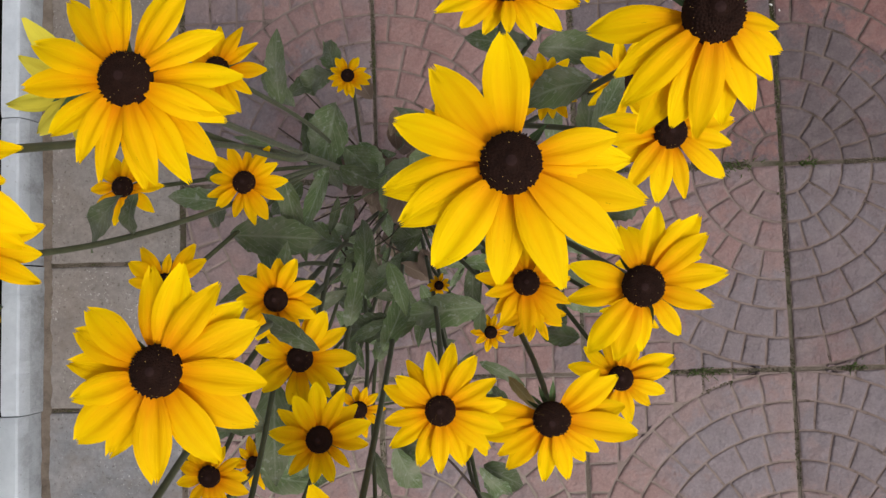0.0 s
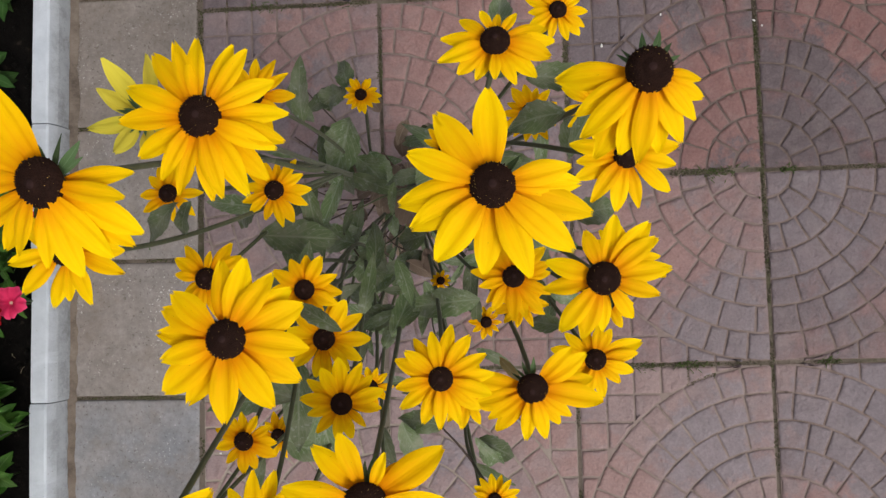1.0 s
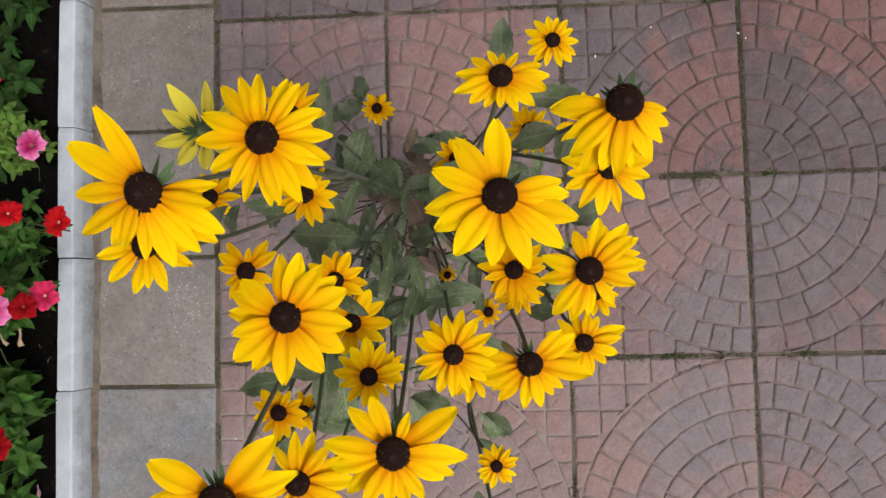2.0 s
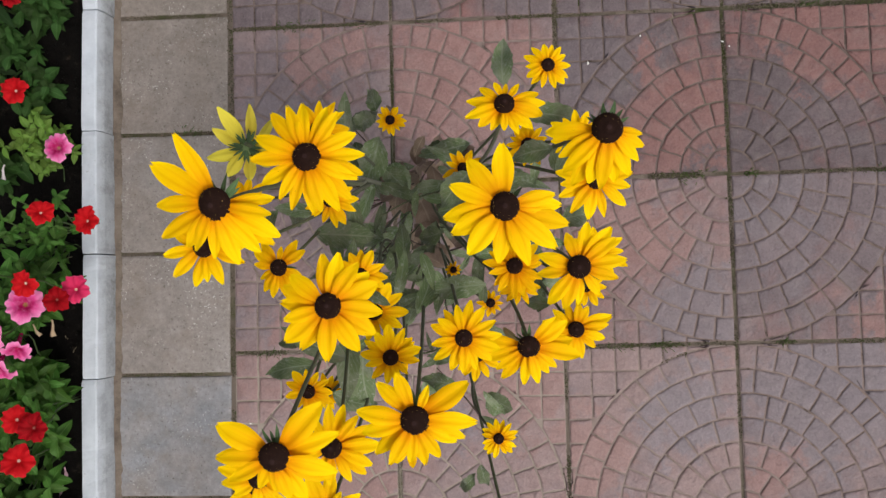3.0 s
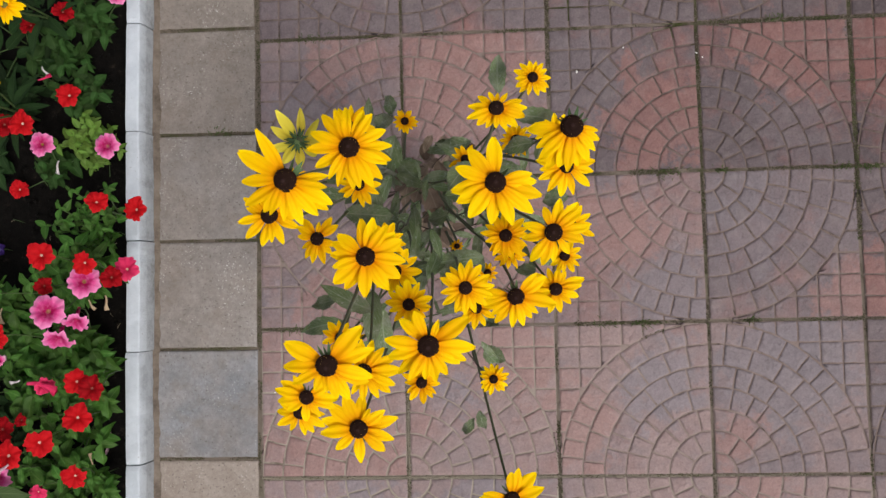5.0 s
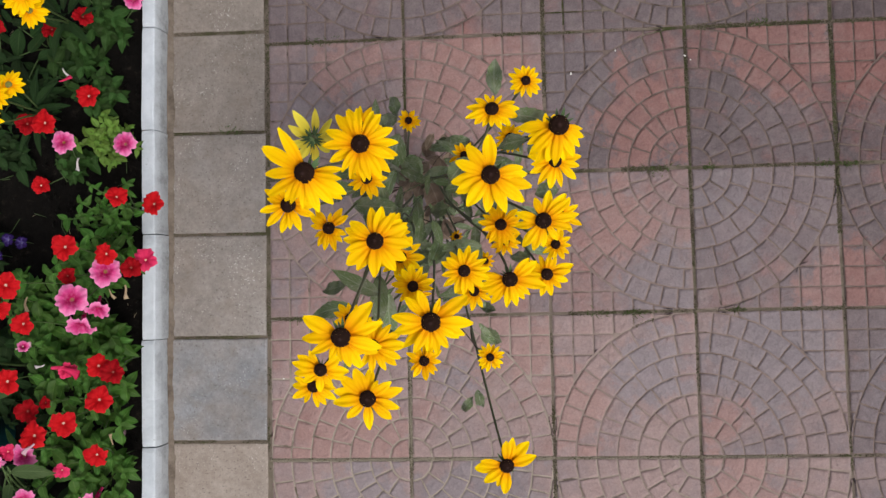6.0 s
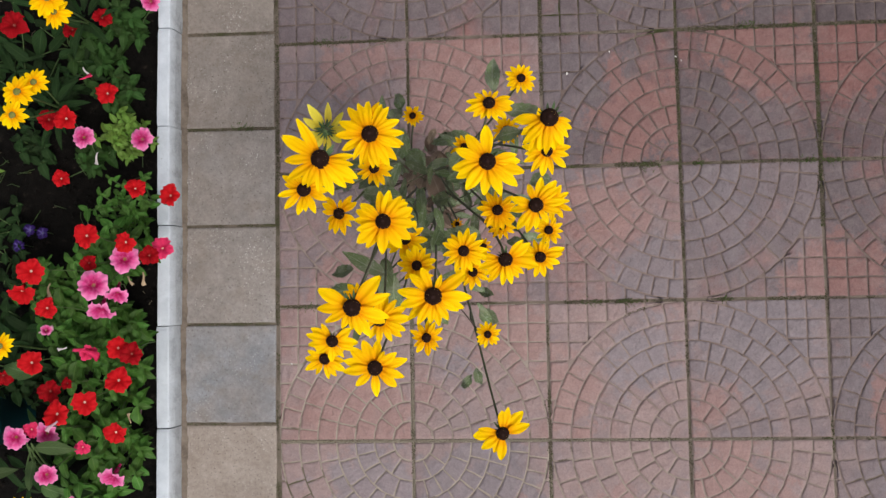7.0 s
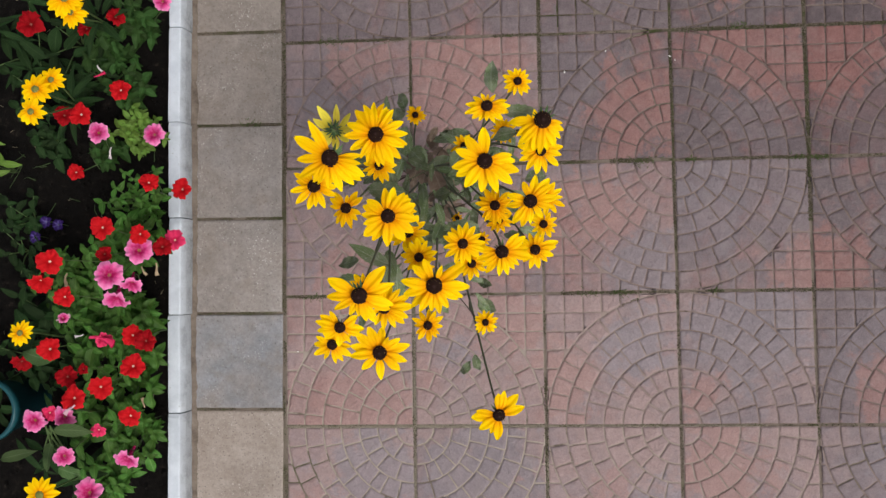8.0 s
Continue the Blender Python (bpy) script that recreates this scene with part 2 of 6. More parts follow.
def leaf_material(name, dark, pale, vein_c, rough=0.6, bloom=0.0, thin=0.12):
    s = Shade(name, rough, 0.22)
    u, w = s.uv(0), s.uv(1)
    v = s.place(4.0)
    c = s.mix(s.noise(v, 55.0, 4.0, 0.6), dark, pale)
    centre = s.node("Math", )
    centre.operation = "ABSOLUTE"
    s.put(centre.inputs[0], s.sum(w, 0.5, "SUBTRACT"))
    rib = s.ramp(centre.outputs[0], (0.0, 1.0), (0.055, 0.0))
    side = s.node("Math")
    side.operation = "SINE"
    s.put(side.inputs[0], s.sum(s.sum(s.sum(u, 52.0, "MULTIPLY"), s.sum(centre.outputs[0], 34.0, "MULTIPLY"), "SUBTRACT"), 0.0))
    ribs = s.ramp(side.outputs[0], (0.86, 0.0), (0.99, 0.45))
    c = s.mix(s.sum(rib, ribs, "MAXIMUM"), c, vein_c)
    s.b.inputs["Sheen Weight"].default_value = 0.2 * bloom
    if bloom:
        patch = s.ramp(s.noise(v, 42.0, 6.0, 0.7), (0.44, 0.0), (0.70, bloom))
        c = s.mix(patch, c, (0.225, 0.240, 0.168))
        spots = s.ramp(s.noise(s.place(9.0), 240.0, 3.0, 0.6), (0.58, 0.0), (0.68, bloom * 0.8))
        c = s.mix(spots, c, (0.26, 0.285, 0.23))
    tone = s.node("HueSaturation")
    s.put(tone.inputs["Color"], c)
    s.put(tone.inputs["Value"], s.sum(s.sum(s.random(), 0.70, "MULTIPLY"), 0.62))
    s.put(tone.inputs["Hue"], s.sum(s.sum(s.random(), 0.02, "MULTIPLY"), 0.49))
    c = tone.outputs[0]
    s.colour(c)
    s.relief(s.sum(s.noise(v, 220.0, 4.0), s.sum(ribs, -0.6, "MULTIPLY")), 0.5, 0.0015)
    s.thin(c, thin)
    return s.m


def plain_material(name, a, b, rough=0.6, scale=60.0, bump=0.3, fuzz=0.0):
    s = Shade(name, rough, 0.3)
    s.b.inputs["Sheen Weight"].default_value = fuzz
    v = s.place(2.0)
    n = s.noise(v, scale, 4.0, 0.6)
    s.colour(s.mix(n, a, b))
    s.relief(n, bump, 0.001)
    return s.m


def petunia_material(name, rim, field, star, throat, pale=False):
    """Corolla: the colour runs from the throat to the rim, with darker veins."""
    s = Shade(name, 0.7, 0.10)
    u, w = s.uv(0), s.uv(1)
    c = s.ramp(u, (0.03, throat), (0.10, star), (0.24, star), (0.55, field), (0.95, rim)) if pale else s.ramp(u, (0.015, throat), (0.06, star), (0.40, field), (0.80, field), (1.0, rim))
    ray = s.node("Math")
    ray.operation = "COSINE"
    s.put(ray.inputs[0], s.sum(w, 2 * math.pi * 5, "MULTIPLY"))
    starry = s.sum(s.ramp(ray.outputs[0], (0.0, 0.0), (1.0, 0.75)), s.ramp(u, (0.25, 1.0), (0.95, 0.0)), "MULTIPLY")
    c = s.mix(starry, c, star)
    rays = s.node("Math")
    rays.operation = "COSINE"
    s.put(rays.inputs[0], s.sum(w, 2 * math.pi * 35, "MULTIPLY"))
    c = s.mix(s.sum(s.ramp(rays.outputs[0], (0.5, 0.0), (1.0, 0.20)), s.ramp(u, (0.2, 1.0), (1.0, 0.2)), "MULTIPLY"), c, star)
    fine = s.noise(s.place(6.0), 160.0, 3.0, 0.6)
    c = s.mix(s.ramp(fine, (0.45, 0.0), (0.75, 0.35)), c, rim)
    s.colour(c)
    s.relief(fine, 0.3, 0.001)
    s.thin(c, 0.18)
    return s.m


PAVING, GROOVE, JOINT, PAVER, KERB = paving_material(), groove_material(), joint_material(), paver_material(), kerb_material()
SOIL, GROUND, SAND, CRUMB = soil_material(), ground_material(), sand_material(), crumb_material()
PETAL = petal_material("golden_petal", (0.86, 0.300, 0.001), (0.98, 0.558, 0.001), (1.0, 0.678, 0.001))
PETAL_DEEP = petal_material("orange_based_petal", (0.87, 0.29, 0.001), (0.98, 0.51, 0.001), (1.0, 0.63, 0.001), 0.26)
PETAL_PALE = petal_material("pale_petal_back", (0.70, 0.55, 0.06), (0.80, 0.66, 0.07), (0.84, 0.72, 0.08))
CONE = cone_material("dark_cone", (0.008, 0.0036, 0.0026), (0.028, 0.0115, 0.0075))
CONE_NUB = cone_material("brown_cone_nub", (0.016, 0.007, 0.006), (0.040, 0.020, 0.018))
POLLEN = plain_material("pollen", (0.75, 0.45, 0.10), (0.85, 0.60, 0.20), 0.7)
LEAF = leaf_material("grey_green_leaf", (0.072, 0.110, 0.040), (0.140, 0.184, 0.078), (0.200, 0.238, 0.155), 0.5, 0.9, 0.2)
LEAF_MILDEW = leaf_material("mildewed_leaf", (0.085, 0.130, 0.050), (0.165, 0.215, 0.105), (0.25, 0.28, 0.19), 0.7, 1.0, 0.2)
SEPAL = leaf_material("sepal_green", (0.045, 0.085, 0.030), (0.080, 0.130, 0.050), (0.11, 0.16, 0.08), 0.6)
SEPAL_PALE = leaf_material("pale_sepal_green", (0.110, 0.160, 0.060), (0.200, 0.260, 0.110), (0.22, 0.28, 0.14), 0.7)
STEM = plain_material("hairy_stem", (0.044, 0.054, 0.024), (0.108, 0.118, 0.060), 0.8, 120.0, 0.5, 0.10)
STEM_DARK = plain_material("brown_stem", (0.045, 0.030, 0.024), (0.090, 0.066, 0.052), 0.7, 120.0)
DRY = leaf_material("withered_leaf", (0.140, 0.098, 0.072), (0.255, 0.185, 0.140), (0.28, 0.215, 0.165), 0.85)
YELLOWED = leaf_material("yellowed_leaf", (0.30, 0.24, 0.10), (0.46, 0.38, 0.18), (0.5, 0.42, 0.22), 0.8)
BED_LEAF = leaf_material("petunia_leaf", (0.026, 0.088, 0.010), (0.076, 0.178, 0.026), (0.112, 0.212, 0.052), 0.55, 0.0, 0.18)
# same petunia leaf for the upper bed, its weaker light put into the colour
BED_LEAF_SHADED = leaf_material("shaded_petunia_leaf", (0.011, 0.038, 0.006), (0.034, 0.080, 0.014), (0.048, 0.094, 0.024), 0.7, 0.0, 0.16)
BED_LEAF_PALE = leaf_material("young_petunia_leaf", (0.080, 0.160, 0.020), (0.150, 0.255, 0.040), (0.17, 0.27, 0.07), 0.5, 0.0, 0.18)
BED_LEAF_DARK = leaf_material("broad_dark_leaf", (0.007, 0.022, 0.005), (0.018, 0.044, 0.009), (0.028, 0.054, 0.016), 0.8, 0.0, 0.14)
BED_LEAF_BROAD = leaf_material("broad_green_leaf", (0.040, 0.078, 0.022), (0.082, 0.135, 0.044), (0.11, 0.165, 0.07), 0.7, 0.0, 0.16)
BED_STEM = plain_material("green_stem", (0.050, 0.090, 0.025), (0.085, 0.130, 0.045), 0.6, 120.0)
RED = petunia_material("red_corolla", (0.54, 0.013, 0.020), (0.50, 0.006, 0.010), (0.36, 0.002, 0.004), (0.75, 0.62, 0.50))
DEEP_RED = petunia_material("deep_red_corolla", (0.33, 0.004, 0.010), (0.29, 0.002, 0.006), (0.16, 0.001, 0.002), (0.30, 0.10, 0.08))
PINK = petunia_material("pink_corolla", (0.80, 0.25, 0.48), (0.64, 0.060, 0.25), (0.36, 0.004, 0.080), (0.22, 0.16, 0.02), True)
ROSE = petunia_material("rose_corolla", (0.70, 0.06, 0.16), (0.66, 0.03, 0.11), (0.45, 0.01, 0.06), (0.80, 0.70, 0.50))
VIOLET = petunia_material("violet_corolla", (0.022, 0.008, 0.075), (0.030, 0.012, 0.10), (0.16, 0.12, 0.36), (0.6, 0.6, 0.7))
WITHERED = plain_material("withered_petal", (0.30, 0.20, 0.11), (0.46, 0.36, 0.24), 0.8, 120.0)
CHALKY = plain_material("bleached_petal", (0.46, 0.40, 0.42), (0.62, 0.56, 0.56), 0.8, 120.0)
FADED = plain_material("faded_pink_petal", (0.42, 0.22, 0.27), (0.60, 0.40, 0.46), 0.8, 120.0)
BUTTON = plain_material("green_button", (0.10, 0.12, 0.022), (0.24, 0.24, 0.055), 0.7, 600.0)
TEAL = plain_material("teal_plastic", (0.007, 0.052, 0.064), (0.011, 0.070, 0.083), 0.35, 20.0, 0.05)
MOSS = plain_material("moss", (0.035, 0.060, 0.012), (0.080, 0.115, 0.030), 0.9, 300.0)
JOINT_SAND = plain_material("joint_sand", (0.190, 0.165, 0.118), (0.340, 0.295, 0.235), 0.95, 30.0)
STRAW = plain_material("straw", (0.30, 0.24, 0.15), (0.45, 0.37, 0.25), 0.8, 200.0)
CHIP = plain_material("white_chip", (0.62, 0.60, 0.57), (0.75, 0.73, 0.70), 0.8, 200.0)


# ---- building helpers ----
def mesh_of(name, verts, faces, materials, uvs=None, smooth=True, slots=None):
    me = bpy.data.meshes.new(name)
    me.from_pydata([tuple(v) for v in verts], [], faces)
    for m in materials if isinstance(materials, (list, tuple)) else [materials]:
        me.materials.append(m)
    if slots:
        me.polygons.foreach_set("material_index", slots)
    if uvs is not None:
        layer = me.uv_layers.new(name="UVMap")
        flat = np.array([uvs[l.vertex_index] for l in me.loops], dtype=np.float32).ravel()
        layer.data.foreach_set("uv", flat)
    if smooth:
        me.polygons.foreach_set("use_smooth", [True] * len(me.polygons))
    me.update()
    return me


def part(name, me, parent, label="", m=None):
    ob = new(name, me)
    ob.parent = parent
    if m is not None:
        ob.matrix_basis = m
    return tagged(ob, label)


def thing(name, x, y, z, label, category, group="", kind=""):
    ob = new(name)
    ob.empty_display_size = 0.05
    ob.location = (x, y, z)
    return tagged(ob, label, category, group, kind)


def grid_faces(nu, nv, wrap=False, start=0):
    faces = []
    for i in range(nu - 1):
        for j in range(nv if wrap else nv - 1):
            k = (j + 1) % nv
            faces.append((start + i * nv + j, start + i * nv + k, start + (i + 1) * nv + k, start + (i + 1) * nv + j))
    return faces


def tube(points, r0, r1, sides=7):
    """A tapered tube along points."""
    pts = [Vector(p) for p in points]
    verts, side = [], Vector((0.31, 0.95, 0.02))
    for i, p in enumerate(pts):
        d = (pts[min(i + 1, len(pts) - 1)] - pts[max(i - 1, 0)]).normalized()
        side = (side - d * side.dot(d)).normalized()
        up = d.cross(side)
        r = r0 + (r1 - r0) * i / (len(pts) - 1)
        for k in range(sides):
            a = 2 * math.pi * k / sides
            verts.append(p + r * (math.cos(a) * side + math.sin(a) * up))
    faces = grid_faces(len(pts), sides, True)
    faces.append(tuple(range(sides))[::-1])
    faces.append(tuple(range(len(verts) - sides, len(verts))))
    return verts, faces


def bezier(p0, p1, p2, p3, n):
    out = []
    for i in range(n):
        t = i / (n - 1)
        s = 1 - t
        out.append(s**3 * p0 + 3 * s * s * t * p1 + 3 * s * t * t * p2 + t**3 * p3)
    return out


def blade(length, width, rng, shape="leaf", curl=0.25, fold=0.18, wave=0.04, nu=9, nv=5):
    """A leaf along +x from the origin, with its face up: rows from base to tip."""
    verts, uvs = [], []
    twist = rng.uniform(-0.9, 0.9) if shape == "leaf" else rng.uniform(-0.5, 0.5)
    phase = rng.uniform(0, 6.28)
    sway = rng.uniform(-0.10, 0.10) if shape == "leaf" else 0.0
    for i in range(nu):
        s = i / (nu - 1)
        if shape == "leaf":
            w = width * 0.5 * max(0.03, 2.98 * max(s, 0.004) ** 0.70 * (1 - s) ** 0.98) * (1 + 0.07 * math.sin(37 * s + phase))
        elif shape == "ovate":
            w = width * 0.5 * max(0.06, 1.62 * max(s, 0.004) ** 0.42 * (1 - s**1.5) ** 0.95)
        elif shape == "oval":
            w = width * 0.5 * max(0.07, (math.sin(math.pi * min(1.0, s**0.9)) ** 0.62))
        else:
            w = width * 0.5 * max(0.06, 1 - s**2)
        for j in range(nv):
            v = -1 + 2 * j / (nv - 1)
            z = -curl * length * s * s + fold * abs(v) * w + wave * width * math.sin(phase + 9 * s) * v
            y = v * w + sway * length * s * (1 - s) * 2
            z += twist * s * v * w
            verts.append((length * (s - 0.12 * curl * s * s), y, z))
            uvs.append((s, (v + 1) / 2))
    return verts, grid_faces(nu, nv), uvs


def frame_to(p, q, up=(0, 0, 1)):
    """A pose at p with its x axis towards q and its z axis near up."""
    x = (Vector(q) - Vector(p)).normalized()
    z = Vector(up)
    y = z.cross(x).normalized()
    z = x.cross(y)
    return Matrix.Translation(p) @ Matrix((x, y, z)).transposed().to_4x4()


# ---- flower heads ----
def petal_mesh(length, width, rise, droop, lift, start, rng, material, nu=10, nv=7):
    """One ray petal along +x, with two grooves and a notched tip; its projection from above keeps the given length."""
    verts, uvs = [], []
    bend = rng.uniform(-0.05, 0.05) * length
    roll = rng.uniform(-0.48, 0.48)
    notch = rng.uniform(0.015, 0.075)
    cup = rng.uniform(0.02, 0.15)
    peak = rng.uniform(0.44, 0.60)
    tip = rng.uniform(1.55, 2.0) if material is not PETAL_DEEP else rng.uniform(1.3, 1.7)
    ripple, ph = rng.uniform(0.0, 0.035), rng.uniform(0, 6.28)
    for i in range(nu):
        s = i / (nu - 1)
        if s < peak:
            w = 0.36 + 0.64 * math.sin(math.pi / 2 * s / peak)
        else:
            w = max(0.07, (1 - ((s - peak) / (1 - peak)) ** tip)) ** 0.76
        w *= width / 2
        for j in range(nv):
            v = -1 + 2 * j / (nv - 1)
            cut = notch * (math.cos(3 * math.pi * v) * 0.5 + 0.3) * max(0.0, s - 0.75) * 4
            x = start + (length - start) * (s - cut)
            y = v * w + bend * s * s
            z = length * (rise * s - droop * s * s) + lift
            z += cup * width * (v * v - 0.3) - 0.10 * width * math.cos(2 * math.pi * v) * math.sin(math.pi * min(1, s * 1.1))
            z += roll * v * w * s + ripple * width * math.sin(8 * s + ph + v) * abs(v)
            verts.append((x, y, z))
            uvs.append((s, (v + 1) / 2))
    return mesh_of("petal", verts, grid_faces(nu, nv), material, uvs)


def cone_mesh(radius, height, rng, spikes):
    """Dome of packed dark florets, with a moat round a smoother brown nub in the middle."""
    verts, faces, slots = [], [], []
    rings, seg = 17, 30

    def skin(a, t):
        r = math.cos(a) ** 0.75
        z = math.sin(a) + 0.13 * math.exp(-((r / 0.24) ** 2)) - 0.12 * math.exp(-(((r - 0.42) / 0.13) ** 2))
        return Vector((radius * r * math.cos(t), radius * r * math.sin(t), height * z))

    for i in range(rings):
        a = min(math.pi / 2 * i / (rings - 1), 1.566)
        verts += [skin(a, 2 * math.pi * k / seg) for k in range(seg)]
    faces += grid_faces(rings, seg, True)
    slots += [0 if f // seg < rings - 2 else 1 for f in range(len(faces))]
    faces.append(tuple(range((rings - 1) * seg, rings * seg)))
    slots.append(1)
    for n in range(spikes):
        q = (n + 0.5) / spikes
        if q < 0.07:
            continue
        a = math.acos(min(1, math.sqrt(q) ** (1 / 0.75)))
        c = skin(a, n * 2.39996)
        out = Vector((c.x, c.y, c.z * 1.4 + 0.3 * radius)).normalized()
        e = out.orthogonal().normalized()
        f = out.cross(e)
        size = radius * 0.062
        high = radius * rng.uniform(0.05, 0.10)
        k = len(verts)
        for g in range(4):
            b = g * math.pi / 2
            verts.append(c + size * (math.cos(b) * e + math.sin(b) * f))
        verts.append(c + high * out)
        faces += [(k, k + 1, k + 4), (k + 1, k + 2, k + 4), (k + 2, k + 3, k + 4), (k + 3, k, k + 4)]
        slots += [0] * 4
    return verts, faces, slots


def flower_head(plant, centre, radius, petals, tilt=(0.0, 0.0), rise=0.10, droop=0.22, seed=1, material=None, width=0.31, pollen=True, label="", cone=None, tall=0.62, green=1.0):
    """A daisy head under a plant. petals: pairs of azimuth in degrees and reach from the centre in cone radii.
    tilt: slope of the head's plane along x and y."""
    rng = random.Random(seed)
    origin = Vector(plant.location)
    height = radius * tall
    at = Vector(centre) - origin - Vector((0, 0, height * 0.9))
    spikes = 260 if radius > 0.0075 else 140
    verts, faces, slots = cone_mesh(radius, height, rng, spikes)
    normal = Vector((-tilt[0], -tilt[1], 1)).normalized()
    turn = Vector((0, 0, 1)).rotation_difference(normal).to_matrix()
    cones = cone or [CONE, CONE_NUB]
    head = part("flower_head", mesh_of("cone", [turn @ v for v in verts], faces, cones, slots=slots), plant, label, Matrix.Translation(at))
    material = material or PETAL
    for k, (angle, reach) in enumerate(petals):
        a = radians(angle)
        length = radius * reach
        slope = tilt[0] * math.cos(a) + tilt[1] * math.sin(a)
        slim = width * rng.uniform(0.94, 1.18)
        lift = ((k % 3) - 1) * 0.28 * radius - 0.0012 + rng.uniform(-0.0005, 0.0005)
        me = petal_mesh(length, (length - 0.55 * radius) * slim, rise + slope + rng.uniform(-0.05, 0.05), droop + rng.uniform(-0.07, 0.07), lift, radius * 0.72, rng, material)
        part("petal", me, head, "", Matrix.Rotation(a, 4, "Z"))
    # green bracts below the head
    count = 14 if green == 1.0 else 20
    for k in range(count):
        a = 2 * math.pi * k / count + rng.uniform(-0.2, 0.2)
        long = radius * rng.uniform(1.15, 1.8) * green
        bv, bf, bu = blade(long, long * 0.22, rng, curl=rng.uniform(0.0, 0.3), nu=6, nv=3)
        mtx = turn.to_4x4() @ Matrix.Rotation(a, 4, "Z") @ Matrix.Translation((radius * 0.3, 0, -height * 0.35 - 0.0035))
        part("bract", mesh_of("bract", bv, bf, SEPAL, bu), head, "", mtx)
    if pollen and radius > 0.0062:
        pv, pf = [], []
        for k in range(26):
            a = rng.uniform(0, 6.28)
            el = rng.gauss(0.74, 0.24)
            c = turn @ Vector((radius * 1.06 * math.cos(el) ** 0.8 * math.cos(a), radius * 1.06 * math.cos(el) ** 0.8 * math.sin(a), height * math.sin(el) * 1.08))
            g = radius * rng.uniform(0.010, 0.018)
            k0 = len(pv)
            pv += [c + Vector(d) * g for d in ((1, 0, 0), (-1, 0, 0), (0, 1, 0), (0, -1, 0), (0, 0, 1), (0, 0, -1))]
            pf += [tuple(i + k0 for i in f) for f in ((0, 2, 4), (2, 1, 4), (1, 3, 4), (3, 0, 4), (2, 0, 5), (1, 2, 5), (3, 1, 5), (0, 3, 5))]
        part("pollen", mesh_of("pollen", pv, pf, POLLEN), head, "specks of yellow pollen")
    return head, turn


def even_petals(n, reach, seed, first=0.0, spread=0.12, skip=()):
    rng = random.Random(seed)
    out = []
    for k in range(n):
        a = first + 360.0 * k / n + rng.uniform(-6, 6)
        if any(lo <= a % 360 <= hi for lo, hi in skip):
            continue
        out.append((a, reach * rng.uniform(1 - spread, 1 + spread)))
    return out


# ---- the setting: ground, bed, kerb line, paving ----
PITCH, SLAB = 0.303, 0.2978


def sheet(name, x0, x1, y0, y1, z, material, step, rough, label, seed=0.0):
    nx, ny = max(2, int((x1 - x0) / step) + 1), max(2, int((y1 - y0) / step) + 1)
    verts = []
    for i in range(ny):
        for j in range(nx):
            x, y = x0 + (x1 - x0) * j / (nx - 1), y0 + (y1 - y0) * i / (ny - 1)
            h = rough * (noise.noise(Vector((x * 9, y * 9, seed))) + 0.6 * noise.noise(Vector((x * 31, y * 31, seed + 5)))) if rough else 0.0
            verts.append((x, y, z + h))
    ob = new(name, mesh_of(name, verts, grid_faces(ny, nx), material))
    return tagged(ob, label, "ground", kind="structure")


sheet("ground", -60, 60, -60, 60, -0.016, GROUND, 6.0, 0.0, "trodden grey-brown earth round the paved path")
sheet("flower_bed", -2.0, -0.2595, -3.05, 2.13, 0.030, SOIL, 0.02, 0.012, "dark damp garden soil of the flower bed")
pavement = sheet("pavement", -0.262, 3.65, -3.05, 2.13, -0.0034, JOINT, 0.025, 0.0007, "mossy sand bed of the paving with its joints")


def inset_poly(points, gap):
    """Moves each edge of a convex outline inwards by gap."""
    n, out = len(points), []
    cx, cy = sum(p[0] for p in points) / n, sum(p[1] for p in points) / n
    for i in range(n):
        lines = []
        for a, b in ((points[i - 1], points[i]), (points[i], points[(i + 1) % n])):
            dx, dy = b[0] - a[0], b[1] - a[1]
            d = math.hypot(dx, dy) or 1e-9
            nx, ny = -dy / d, dx / d
            if (cx - a[0]) * nx + (cy - a[1]) * ny < 0:
                nx, ny = -nx, -ny
            lines.append((nx, ny, nx * a[0] + ny * a[1] + gap))
        (a1, b1, c1), (a2, b2, c2) = lines
        det = a1 * b2 - a2 * b1
        if abs(det) < 1e-3:
            out.append((points[i][0] + gap * a1, points[i][1] + gap * b1))
        else:
            out.append(((c1 * b2 - c2 * b1) / det, (a1 * c2 - a2 * c1) / det))
    return out


def clip_outside(poly, radius):
    """What of a small polygon lies outside the circle round the corner, cut along its tangent."""
    cx, cy = sum(p[0] for p in poly) / len(poly), sum(p[1] for p in poly) / len(poly)
    d = math.hypot(cx, cy)
    nx, ny = cx / d, cy / d
    out = []
    for a, b in zip(poly, poly[1:] + poly[:1]):
        fa, fb = a[0] * nx + a[1] * ny - radius, b[0] * nx + b[1] * ny - radius
        if fa >= 0:
            out.append(a)
        if fa * fb < 0:
            t = fa / (fa - fb)
            out.append((a[0] + t * (b[0] - a[0]), a[1] + t * (b[1] - a[1])))
    return out


def finer(poly, most):
    """Breaks the long edges of an outline into shorter ones."""
    out = []
    for a, b in zip(poly, poly[1:] + poly[:1]):
        n = max(1, round(math.hypot(b[0] - a[0], b[1] - a[1]) / most))
        out += [(a[0] + (b[0] - a[0]) * i / n, a[1] + (b[1] - a[1]) * i / n) for i in range(n)]
    return out


